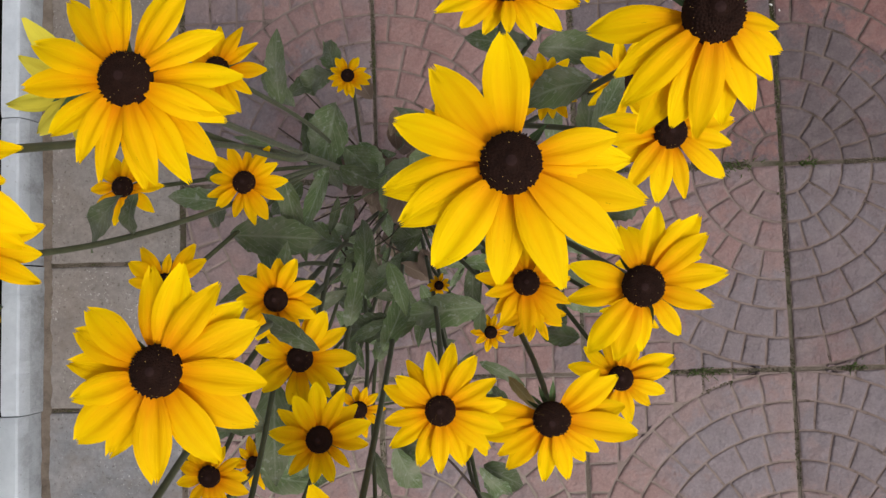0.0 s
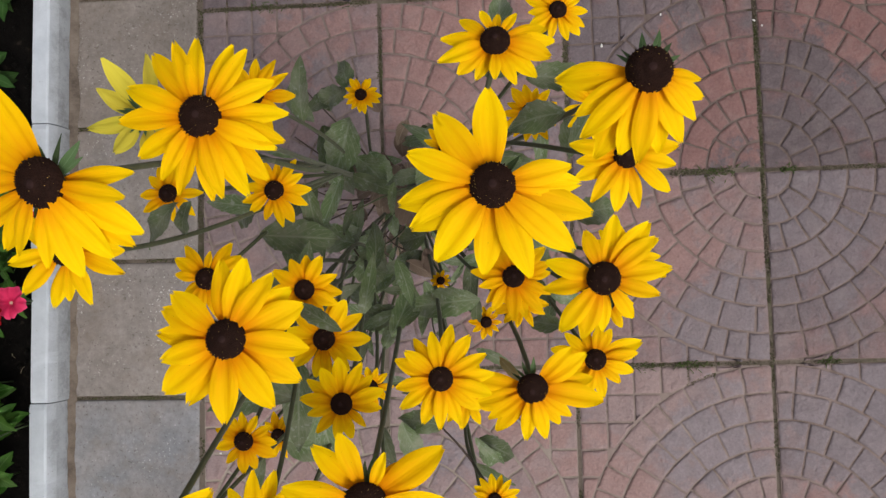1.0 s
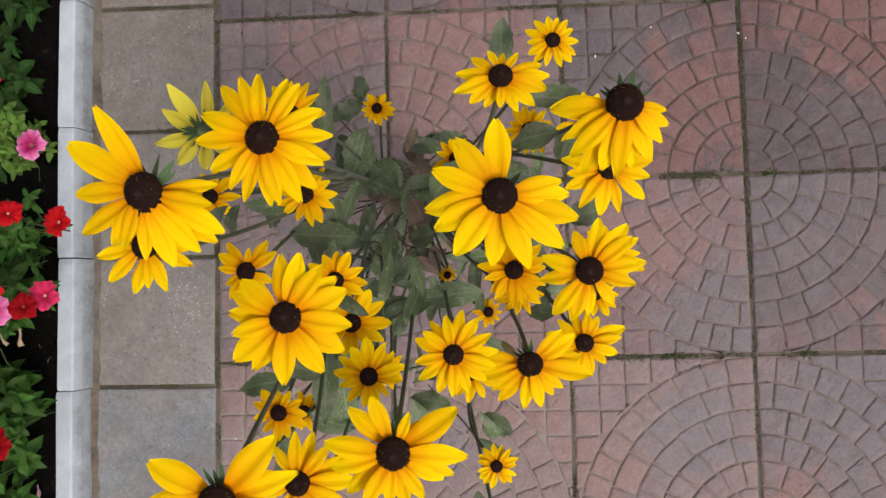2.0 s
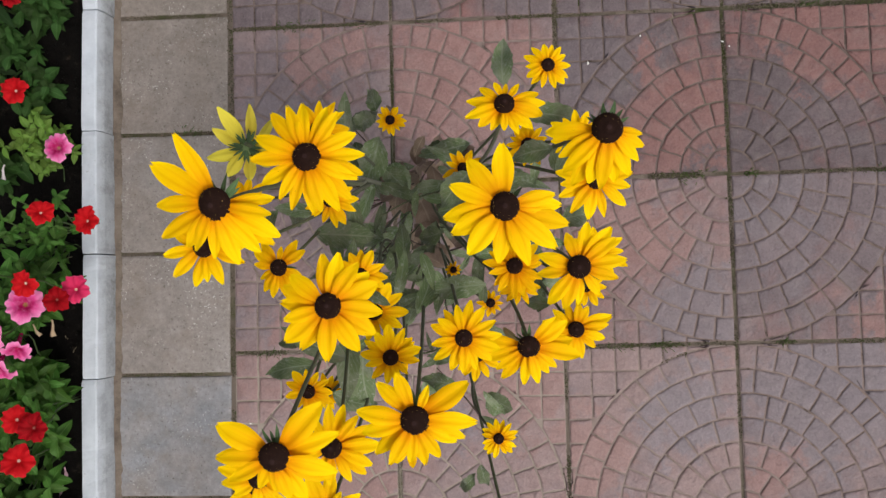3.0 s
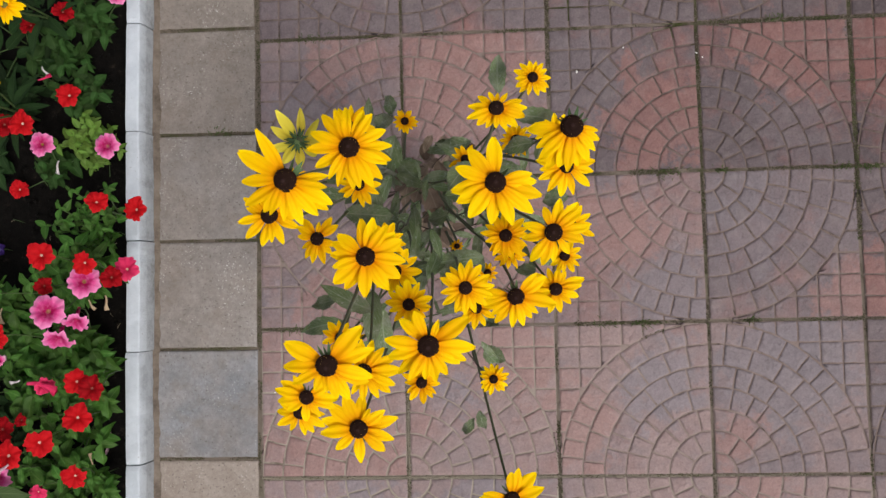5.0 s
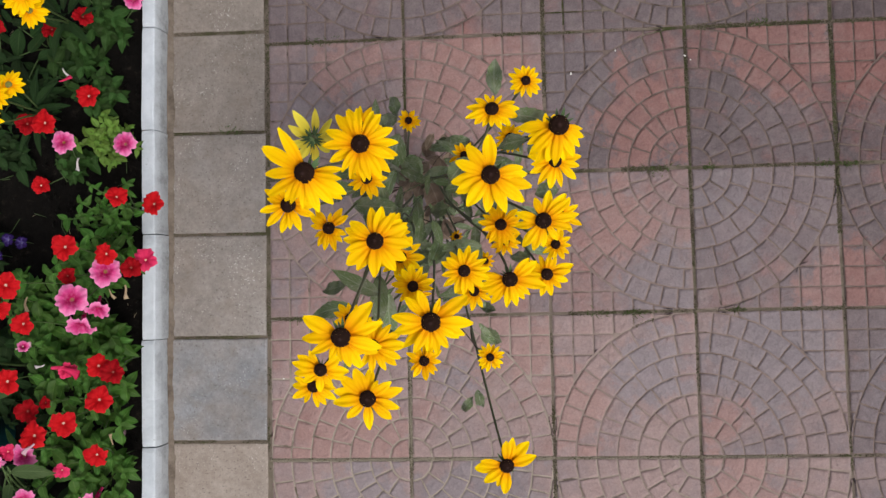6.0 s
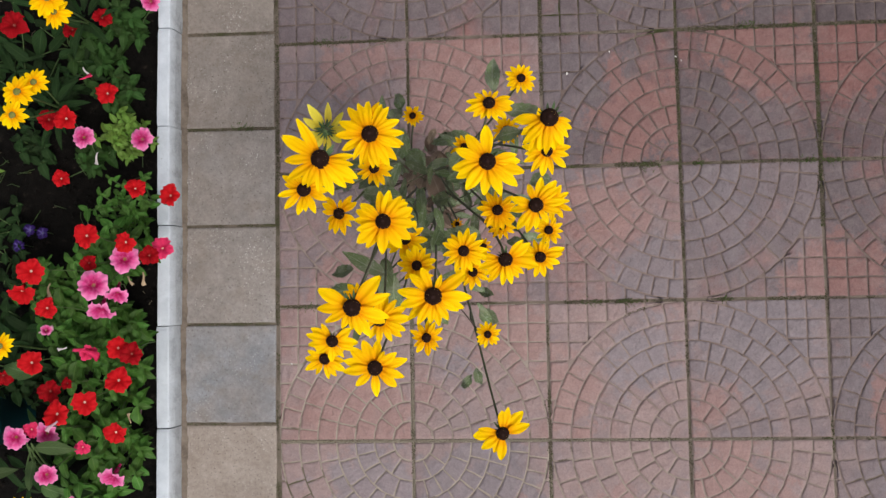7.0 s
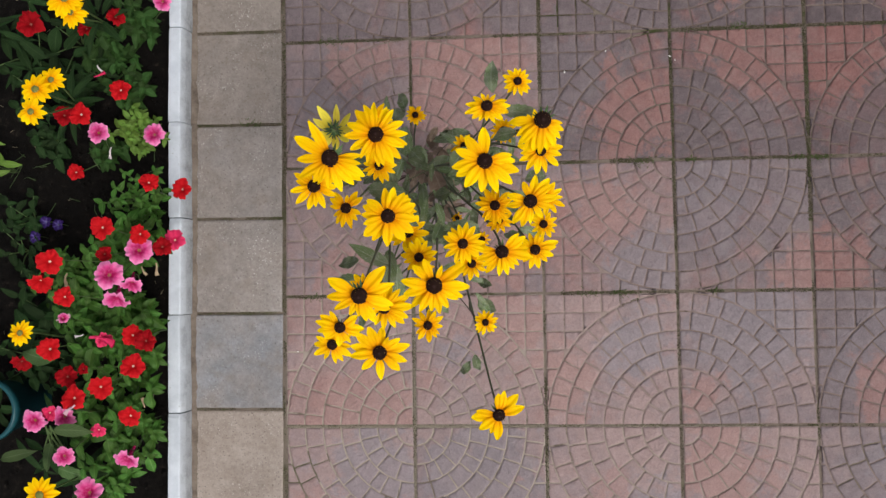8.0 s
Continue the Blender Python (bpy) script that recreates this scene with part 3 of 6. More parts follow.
# the mould's cuts, ring by ring, in degrees
MOULD = ((), (35, 65), (21, 43.6, 60, 77), (14, 27.4, 38.8, 54.9, 74.5), (13.9, 23.6, 36.4, 51.9, 66, 78), (5.6, 19.3, 33.7, 44.6, 55.9, 69.8, 80), (6.5, 13.9, 21.1, 29.2, 38.9, 47.4, 54.2, 63.2, 72, 81))


def slab_mesh(seed):
    """Stamped slab: rings of setts round one corner, square setts in the opposite corner, with sunk grooves."""
    rng = random.Random(seed)
    verts, faces, slots = [], [], []
    half, p = SLAB / 2, SLAB / 7
    deep, edge = 0.0023, 0.0016

    def sett(outline):
        gap = rng.uniform(0.0011, 0.0016)
        poly = finer(outline, 0.011)
        n, k = len(poly), len(verts)
        cx, cy = sum(q[0] for q in poly) / n, sum(q[1] for q in poly) / n
        h = rng.uniform(-0.0007, 0.0004)
        sx, sy = rng.uniform(-0.012, 0.012), rng.uniform(-0.012, 0.012)
        shake = [(rng.uniform(-0.0006, 0.0006), rng.uniform(-0.0006, 0.0006)) for _ in poly]
        worn = [max(0.0, rng.uniform(-0.0012, 0.0007)) for _ in poly]

        def level(outline, z, slope, loose, wear=0.0):
            for (x, y), (ox, oy), w in zip(outline, shake, worn):
                q = rng.uniform(-loose, loose) - w * wear
                verts.append((x + ox - half, y + oy - half, z + q + slope * (sx * (x - cx) + sy * (y - cy))))

        top = inset_poly(poly, gap + edge)
        level(inset_poly(poly, gap), -deep - 0.0003, 0, 0)
        level(inset_poly(poly, gap + 0.0004), -0.0012, 0, 0.0001)
        level(top, h, 1, 0.0002, 1.0)
        level([(cx + 0.78 * (x - cx), cy + 0.78 * (y - cy)) for x, y in top], h + 0.0002, 1, 0.0005)
        level([(cx + 0.36 * (x - cx), cy + 0.36 * (y - cy)) for x, y in top], h + 0.0002, 1, 0.0005)
        for band in range(4):
            lo = band * n
            for i in range(n):
                j = (i + 1) % n
                faces.append((k + lo + i, k + lo + j, k + lo + n + j, k + lo + n + i))
                slots.append(1 if band == 0 else 0)
        faces.append(tuple(range(k + 4 * n, k + 5 * n)))
        slots.append(0)

    for ring, mould in enumerate(MOULD):
        cuts = [0.0] + [(90 - c + rng.uniform(-0.9, 0.9)) / 90 for c in reversed(mould)] + [1.0]
        r0, r1 = ring * p, (ring + 1) * p
        for a, b in zip(cuts, cuts[1:]):
            a, b = a * math.pi / 2, b * math.pi / 2
            steps = 4 if ring < 2 else 3
            arc = [a + (b - a) * i / (steps - 1) for i in range(steps)]
            outer = [(r1 * math.cos(t), r1 * math.sin(t)) for t in arc]
            inner = [(r0 * math.cos(t), r0 * math.sin(t)) for t in arc[::-1]] if ring else [(0.0, 0.0)]
            sett(outer + inner)
    for i in range(7):
        for j in range(7):
            sq = [(i * p, j * p), ((i + 1) * p, j * p), ((i + 1) * p, (j + 1) * p), (i * p, (j + 1) * p)]
            if math.hypot((i + 1) * p, (j + 1) * p) < SLAB * 1.035:
                continue
            if math.hypot(i * p, j * p) < SLAB:
                sq = clip_outside(sq, SLAB)
            if len(sq) < 3:
                continue
            area = abs(sum(a[0] * b[1] - b[0] * a[1] for a, b in zip(sq, sq[1:] + sq[:1]))) / 2
            if area > 0.07 * p * p:
                sett(sq)
    # body of the slab under the setts
    k = len(verts)
    for z in (-deep, -deep, -0.04):
        for x, y in ((-1, -1), (1, -1), (1, 1), (-1, 1)):
            verts.append((x * (half - 0.0004), y * (half - 0.0004), z))
    faces += [(k, k + 1, k + 2, k + 3)] + [(k + 8 + i, k + 8 + (i + 1) % 4, k + 4 + (i + 1) % 4, k + 4 + i) for i in range(4)]
    slots += [1] * 5
    return mesh_of("stamped_slab", verts, faces, [PAVING, GROOVE], slots=slots)


# ---- the black-eyed plant ----
BASE = Vector((0.335, -0.335, 0.0))
plant = thing("coneflower_plant", BASE.x, BASE.y, 0.0, "tall branching plant of yellow dark-eyed daisies growing from a paving joint", "flower plant")
STEMS = {}


def stem_to(head_at, turn, seed, origin=None, r0=0.0030, r1=0.0019, lean=0.5, material=None, side=0.012, bow=(0.0, 0.0)):
    """A curved stem from the root (or a point on another stem) to below a head."""
    rng = random.Random(seed)
    end = Vector(head_at)
    p0 = Vector((BASE.x + rng.uniform(-side, side), BASE.y + rng.uniform(-side, side), -0.004)) if origin is None else Vector(origin)
    rise = end.z - p0.z
    out = Vector((end.x - p0.x, end.y - p0.y, 0))
    p1 = p0 + out * 0.30 + Vector((rng.uniform(-0.04, 0.04), rng.uniform(-0.04, 0.04), rise * 0.42))
    p2 = end - (turn @ Vector((0, 0, 1))) * rise * 0.26 - out * lean * 0.2 + Vector((bow[0], bow[1], 0.0))
    pts = bezier(p0, p1, p2, end, 22)
    v, f = tube([p - Vector(plant.location) for p in pts], r0, r1)
    part("stem", mesh_of("stem", v, f, material or STEM), plant)
    return pts


def rudbeckia(key, x, y, z, radius, petals, tilt=(0.0, 0.0), seed=1, branch=None, at=0.6, leaves=1, bow=(0.0, 0.0), **style):
    head, turn = flower_head(plant, (x, y, z), radius, petals, tilt, seed=seed, **style)
    end = Vector(plant.location) + head.location - turn @ Vector((0, 0, 0.002))
    origin = None
    if branch:
        main = STEMS[branch]
        origin = main[int(at * (len(main) - 1))]
    r0 = 0.0025 if branch is None else 0.0017
    pts = stem_to(end, turn, seed, origin, r0, 0.0015, bow=bow)
    STEMS[key] = pts
    rng = random.Random(seed * 7 + 3)
    az = rng.uniform(0, 6.28)
    for k in range(leaves):
        s = 0.28 + 0.5 * (k + rng.uniform(0.1, 0.9)) / max(1, leaves)
        p = pts[int(s * (len(pts) - 1))]
        az += 2.4 + rng.uniform(-0.4, 0.4)
        long = rng.uniform(0.045, 0.075) * (1.15 - 0.55 * s)
        stalk_leaf(p, az, long, long * rng.uniform(0.22, 0.34), rng, rng.uniform(-0.3, 0.6))
    return head


def stalk_leaf(p, az, long, wide, rng, up, material=None, name="leaf"):
    v, f, u = blade(long, wide, rng, "leaf", rng.uniform(0.15, 0.75), rng.uniform(0.1, 0.5), rng.uniform(0.06, 0.18), nu=12)
    q = Vector(p) + Vector((math.cos(az), math.sin(az), up))
    m = frame_to(Vector(p) - Vector(plant.location), q - Vector(plant.location))
    part(name, mesh_of("leaf", v, f, material or LEAF, u), plant, "", m)


def set_leaf(p, q, wide, seed, material=None, curl=0.28):
    """A leaf from its foot p to its tip q."""
    rng = random.Random(seed)
    p, q = Vector(p), Vector(q)
    v, f, u = blade((q - p).length * 1.06, wide * 1.10, rng, "leaf", curl, rng.uniform(0.10, 0.45), rng.uniform(0.10, 0.24), nu=18, nv=7)
    part("leaf", mesh_of("leaf", v, f, material or LEAF, u), plant, "", frame_to(p - Vector(plant.location), q - Vector(plant.location)))


# the tall, wide heads
rudbeckia("A", 0.313, -0.4435, 0.964, 0.0098, [(118, 4.9), (147, 4.9), (177, 4.05), (203, 4.3), (228, 3.3), (240, 3.2), (259, 3.3), (284, 3.8), (309, 3.9), (321, 4.2), (333, 4.3), (346, 3.6), (6, 3.55)], (0.15, 0.25), 11, rise=0.06, droop=0.16, width=0.29)
rudbeckia("C", 0.3716, -0.5053, 0.930, 0.0083, [(99, 4.0), (77, 4.1), (56, 3.95), (38, 3.9), (21, 4.05), (355, 4.1), (327, 4.05), (301, 4.1), (269, 4.15), (237, 4.0), (217, 4.35), (197, 3.6), (176, 3.8), (156, 3.9), (140, 3.8)], (0.0, -0.05), 12, width=0.39)
rudbeckia("D", 0.482, -0.449, 0.953, 0.0087, [(91, 4.45), (129, 4.1), (159, 4.0), (187, 4.25), (203, 4.05), (230, 4.1), (265, 3.85), (293, 4.3), (319, 4.5), (342, 4.5), (3, 3.85), (13, 3.5)], (0.0, 0.02), 13, width=0.37)
rudbeckia("F", 0.536, -0.483, 0.850, 0.0085, [(75, 3.9), (49, 4.35), (38, 3.95), (10, 4.1), (341, 3.45), (306, 2.95), (272, 3.2), (248, 3.8), (228, 4.05), (191, 3.5), (163, 3.5), (110, 3.05)], (0.05, 0.10), 14, width=0.36)
rudbeckia("M", 0.419, -0.5845, 0.880, 0.0101, [(134, 3.6), (109, 3.4), (66, 2.55), (48, 2.5), (33, 4.45), (0, 4.2), (338, 3.6), (326, 3.2), (300, 3.1), (280, 3.4), (261, 3.1), (240, 3.6), (218, 3.9), (194, 3.9), (172, 4.0)], (0.0, 0.22), 15, width=0.34, branch=None)
rudbeckia("N", 0.340, -0.5945, 0.942, 0.0095, [(151, 4.3), (180, 3.95), (208, 3.5), (236, 2.7), (262, 2.5), (284, 3.1), (298, 3.6), (331, 3.8), (345, 4.1), (18, 4.35), (48, 4.6)], (0.0, 0.32), 16, width=0.36, leaves=1)
rudbeckia("O", 0.343, -0.669, 0.813, 0.0093, [(87, 3.55), (112, 3.9), (35, 3.45), (12, 4.25), (343, 3.9), (318, 3.65), (268, 3.8), (223, 3.55), (185, 4.15), (165, 4.2), (142, 4.3), (60, 2.5)], (0.0, 0.08), 17, width=0.36, leaves=3)
rudbeckia("E", 0.548, -0.3985, 0.923, 0.0098, [(178, 3.8), (205, 3.4), (225, 3.8), (239, 3.95), (253, 3.5), (266, 3.75), (283, 3.3), (297, 3.3), (316, 2.9), (335, 2.7), (352, 2.4)], (0.0, 0.10), 18, rise=0.0, droop=0.30, width=0.34, tall=0.85)
rudbeckia("B", 0.3572, -0.4101, 0.920, 0.0092, [(129, 4.45), (111, 4.05), (97, 4.0), (70, 3.9), (54, 3.85), (26, 3.8), (6, 3.9), (341, 4.1), (333, 3.85), (315, 4.2), (301, 4.35), (281, 3.95), (271, 3.85), (250, 3.85), (231, 3.55), (205, 3.85), (178, 4.15), (157, 4.1)], (0.0, 0.03), 19, width=0.30)
rudbeckia("Y", 0.494, -0.7665, 0.704, 0.0090, [(48, 4.4), (75, 3.9), (92, 3.4), (185, 4.4), (172, 3.6), (218, 3.9), (244, 3.4), (268, 4.3), (18, 4.2)], (-0.10, 0.28), 20, width=0.40, leaves=0)

# middle heads
rudbeckia("G", 0.550, -0.421, 0.848, 0.0068, [(14, 4.2), (351, 3.8), (319, 4.2), (286, 4.0), (256, 4.2), (229, 4.3), (202, 4.2), (185, 3.7), (166, 4.3), (128, 3.6), (95, 3.4), (62, 3.6), (36, 3.6)], (0.0, 0.05), 21, "E", 0.62, width=0.33)
rudbeckia("J", 0.501, -0.5425, 0.803, 0.0087, [(172, 4.3), (196, 3.9), (214, 3.6), (232, 3.9), (262, 3.6), (284, 3.5), (306, 3.1), (322, 3.2), (351, 4.7), (8, 4.0), (30, 4.1), (48, 3.6)], (0.05, 0.28), 22, None, 0.6, width=0.34, leaves=3)
rudbeckia("K", 0.452, -0.533, 0.835, 0.0066, [(80, 4.3), (57, 4.1), (102, 3.8), (125, 3.9), (160, 4.0), (188, 3.7), (215, 4.2), (246, 3.9), (270, 4.0), (292, 3.9), (318, 4.0), (343, 4.2), (3, 4.3), (27, 4.1), (140, 3.6)], (0.0, -0.04), 23, None, 0.6, width=0.34)
rudbeckia("L", 0.395, -0.548, 0.813, 0.0062, [(95, 4.1), (66, 3.9), (123, 3.7), (150, 4.0), (172, 3.9), (198, 3.4), (228, 3.6), (262, 3.3), (287, 3.2), (315, 3.0), (352, 3.6), (16, 3.9), (40, 3.5)], (0.0, -0.08), 24, "C", 0.55, width=0.36)
rudbeckia("P", 0.549, -0.536, 0.701, 0.0075, [(22, 4.7), (5, 4.0), (340, 3.6), (318, 3.2), (280, 3.6), (255, 3.7), (225, 3.2), (165, 4.1), (190, 3.2), (140, 3.6), (110, 3.4), (82, 3.2), (58, 3.2)], (0.05, -0.05), 25, "F", 0.5, width=0.36)
rudbeckia("Q", 0.493, -0.479, 0.768, 0.0069, even_petals(15, 3.6, 26), (0.0, -0.06), 26, "D", 0.5, width=0.34, material=PETAL_DEEP)
rudbeckia("T", 0.284, -0.474, 0.723, 0.0077, [(58, 3.8), (35, 3.6), (85, 2.5), (128, 3.9), (146, 3.6), (172, 3.0), (205, 2.8), (232, 3.4), (258, 3.6), (284, 3.8), (310, 3.0), (340, 3.0)], (0.0, 0.0), 27, "A", 0.55, width=0.36, material=PETAL_DEEP)
rudbeckia("W", 0.295, -0.6355, 0.827, 0.0073, [(147, 4.2), (165, 4.5), (188, 4.2), (215, 3.6), (262, 3.4), (300, 3.2), (338, 4.0), (356, 4.2), (30, 3.8), (125, 3.4), (20, 3.0)], (0.05, 0.22), 28, "O", 0.6, width=0.38)
rudbeckia("N2", 0.353, -0.611, 0.837, 0.0080, [(75, 3.8), (98, 3.9), (50, 3.8), (25, 4.3), (2, 4.6), (338, 4.1), (322, 4.0), (300, 3.6), (270, 3.4), (240, 3.2), (200, 3.0), (165, 3.2), (130, 3.4)], (0.05, -0.08), 29, "N", 0.62, width=0.32)
rudbeckia("A2", 0.276, -0.463, 0.882, 0.0080, even_petals(13, 3.5, 30), (0.0, -0.12), 30, "A", 0.55, width=0.34, leaves=1)
rudbeckia("W2", 0.267, -0.6635, 0.741, 0.0075, even_petals(12, 3.7, 31), (0.0, 0.30), 31, "O", 0.45, width=0.36, leaves=1)
rudbeckia("S", 0.392, -0.643, 0.657, 0.0068, even_petals(12, 3.5, 32), (0.0, -0.1), 32, "M", 0.45, width=0.38, material=PETAL_DEEP)
rudbeckia("X", 0.331, -0.414, 0.719, 0.0069, even_petals(13, 3.5, 33), (0.0, 0.0), 33, "B", 0.5, width=0.36, material=PETAL_DEEP)
rudbeckia("c", 0.245, -0.410, 0.695, 0.0068, even_petals(10, 3.5, 34), (0.0, 0.0), 34, "A", 0.5, width=0.40, material=PETAL_DEEP)
rudbeckia("b", 0.330, -0.358, 0.760, 0.0070, even_petals(12, 3.5, 35), (0.0, 0.05), 35, "B", 0.45, width=0.36, material=PETAL_DEEP)
rudbeckia("a", 0.378, -0.514, 0.779, 0.0068, even_petals(13, 3.6, 36), (0.0, -0.05), 36, "C", 0.5, width=0.38)
rudbeckia("I", 0.485, -0.374, 0.892, 0.0070, [(2, 4.0), (20, 3.6), (345, 3.8), (318, 3.6), (292, 3.2), (268, 2.7), (243, 2.8), (218, 3.3), (196, 4.0), (170, 3.7), (140, 3.0), (110, 2.4), (85, 2.3), (55, 2.6)], (0.0, -0.20), 37, None, width=0.36, leaves=3)
rudbeckia("H", 0.527, -0.308, 0.750, 0.0058, even_petals(14, 3.5, 38), (0.0, 0.0), 38, "I", 0.5, width=0.36)

# small and half-hidden heads
rudbeckia("V", 0.506, -0.382, 0.783, 0.0058, even_petals(14, 3.1, 39), (0.0, -0.12), 39, "I", 0.6, width=0.38, material=PETAL_DEEP, leaves=1)
rudbeckia("U", 0.371, -0.315, 0.592, 0.0052, even_petals(14, 3.1, 40), (0.0, 0.0), 40, "B", 0.35, width=0.40, material=PETAL_DEEP, leaves=0)
rudbeckia("R", 0.477, -0.639, 0.666, 0.0052, even_petals(15, 3.4, 41), (0.0, -0.05), 41, "Y", 0.62, width=0.36, leaves=1)
rudbeckia("Z", 0.433, -0.476, 0.549, 0.0038, even_petals(10, 2.6, 42), (0.1, 0.0), 42, "D", 0.3, width=0.46, material=PETAL_DEEP, leaves=1)
rudbeckia("a2", 0.368, -0.484, 0.785, 0.0062, even_petals(12, 3.4, 43), (0.0, 0.05), 43, "C", 0.6, width=0.44, material=PETAL_DEEP, leaves=1)
rudbeckia("s1", 0.386, -0.557, 0.660, 0.0058, even_petals(10, 3.0, 44), (0.1, 0.0), 44, "C", 0.4, width=0.42, material=PETAL_DEEP, leaves=1)
rudbeckia("n1", 0.308, -0.585, 0.719, 0.0066, even_petals(11, 3.3, 45), (0.0, 0.1), 45, "N", 0.5, width=0.40, material=PETAL_DEEP, leaves=1)
rudbeckia("n2", 0.305, -0.598, 0.626, 0.0058, even_petals(10, 3.0, 46), (0.1, 0.0), 46, "N", 0.4, width=0.42, material=PETAL_DEEP, leaves=1)
rudbeckia("K3", 0.473, -0.513, 0.577, 0.0050, even_petals(10, 2.8, 47), (0.0, -0.2), 47, "K", 0.4, width=0.42, material=PETAL_DEEP, leaves=1)
rudbeckia("K2", 0.460, -0.555, 0.727, 0.0062, even_petals(12, 3.8, 48), (0.0, -0.2), 48, "K", 0.55, width=0.36, leaves=1)
rudbeckia("Q2", 0.499, -0.495, 0.715, 0.0052, even_petals(11, 3.7, 49), (0.0, -0.2), 49, "D", 0.42, width=0.38, material=PETAL_DEEP, leaves=1)
rudbeckia("D2", 0.452, -0.392, 0.735, 0.0052, even_petals(11, 3.4, 50, skip=((300, 360),)), (0.0, 0.1), 50, "D", 0.45, width=0.42, material=PETAL_DEEP, leaves=1)
rudbeckia("P2", 0.564, -0.497, 0.660, 0.0062, even_petals(12, 3.3, 51), (0.0, -0.1), 51, "F", 0.45, width=0.38, leaves=1)
rudbeckia("F2", 0.562, -0.470, 0.760, 0.0062, even_petals(12, 3.9, 52), (0.15, 0.1), 52, "F", 0.6, width=0.36, leaves=1)
rudbeckia("G2", 0.551, -0.369, 0.740, 0.0062, even_petals(12, 3.8, 53), (0.1, 0.1), 53, "E", 0.5, width=0.36, leaves=1)

# one head turned away, seen from behind with its bracts
back, back_turn = flower_head(plant, (0.290, -0.385, 0.826), 0.0080, even_petals(9, 3.5, 54), (0.0, 0.25), rise=0.0, droop=0.35, seed=54, material=PETAL_PALE, width=0.38, pollen=False, label="pale yellow daisy turned away, showing its green bracts", green=0.85)
back.matrix_basis = back.matrix_basis @ Matrix.Rotation(radians(165), 4, "X")
dome = [(0.0062 * math.cos(a) * math.cos(t), 0.0062 * math.cos(a) * math.sin(t), -0.0005 - 0.0050 * math.sin(a)) for a in [0.26 * k for k in range(6)] + [1.52] for t in [math.pi * j / 8 for j in range(16)]]
part("receptacle", mesh_of("receptacle", dome, [f[::-1] for f in grid_faces(7, 16, True)] + [tuple(range(96, 112))[::-1]], SEPAL_PALE, [(0.5, 0.2)] * len(dome)), back, "pale green underside")
stem_to((0.292, -0.384, 0.834), Matrix.Identity(3), 54, STEMS["B"][14], 0.0019, 0.0017)

# larger leaves of the plant
set_leaf((0.304, -0.440, 0.660), (0.363, -0.443, 0.652), 0.026, 1, LEAF_MILDEW)
set_leaf((0.492, -0.291, 0.620), (0.494, -0.238, 0.620), 0.021, 2, LEAF_MILDEW)
set_leaf((0.465, -0.607, 0.600), (0.495, -0.627, 0.590), 0.018, 3)
set_leaf((0.521, -0.396, 0.835), (0.488, -0.400, 0.822), 0.016, 4)
set_leaf((0.281, -0.542, 0.600), (0.243, -0.550, 0.590), 0.018, 5)
set_leaf((0.291, -0.573, 0.600), (0.227, -0.586, 0.590), 0.022, 6)
set_leaf((0.356, -0.440, 0.550), (0.305, -0.427, 0.540), 0.026, 7)
set_leaf((0.347, -0.290, 0.520), (0.335, -0.258, 0.515), 0.018, 8)
set_leaf((0.348, -0.556, 0.650), (0.350, -0.618, 0.635), 0.022, 9, LEAF_MILDEW)
set_leaf((0.507, -0.343, 0.720), (0.563, -0.348, 0.712), 0.021, 10)
set_leaf((0.395, -0.508, 0.806), (0.362, -0.490, 0.800), 0.009, 11)
set_leaf((0.298, -0.432, 0.800), (0.267, -0.459, 0.786), 0.012, 12)
set_leaf((0.305, -0.431, 0.800), (0.291, -0.454, 0.786), 0.010, 13)
set_leaf((0.318, -0.320, 0.500), (0.342, -0.388, 0.485), 0.030, 14)
set_leaf((0.332, -0.340, 0.600), (0.303, -0.299, 0.590), 0.015, 15)
set_leaf((0.314, -0.318, 0.550), (0.352, -0.288, 0.540), 0.018, 16)
set_leaf((0.535, -0.396, 0.700), (0.543, -0.357, 0.690), 0.015, 17)
set_leaf((0.536, -0.438, 0.720), (0.568, -0.431, 0.712), 0.020, 18)
set_leaf((0.469, -0.493, 0.600), (0.400, -0.500, 0.590), 0.024, 19)
set_leaf((0.466, -0.608, 0.620), (0.486, -0.630, 0.605), 0.014, 20)
set_leaf((0.437, -0.596, 0.600), (0.392, -0.594, 0.585), 0.018, 21)
set_leaf((0.402, -0.592, 0.600), (0.419, -0.632, 0.585), 0.017, 22)
set_leaf((0.530, -0.514, 0.660), (0.504, -0.509, 0.650), 0.014, 23)
set_leaf((0.457, -0.700, 0.500), (0.465, -0.732, 0.488), 0.014, 24)
set_leaf((0.450, -0.712, 0.500), (0.428, -0.735, 0.485), 0.014, 25)
set_leaf((0.385, -0.470, 0.620), (0.378, -0.420, 0.600), 0.015, 26)
set_leaf((0.400, -0.520, 0.640), (0.415, -0.472, 0.620), 0.015, 27)
set_leaf((0.360, -0.440, 0.450), (0.318, -0.462, 0.430), 0.017, 28)
set_leaf((0.440, -0.420, 0.500), (0.462, -0.382, 0.490), 0.016, 29)
set_leaf((0.410, -0.390, 0.420), (0.440, -0.355, 0.410), 0.016, 30)
set_leaf((0.500, -0.440, 0.620), (0.535, -0.475, 0.600), 0.022, 31)
set_leaf((0.470, -0.425, 0.780), (0.503, -0.405, 0.770), 0.017, 32)

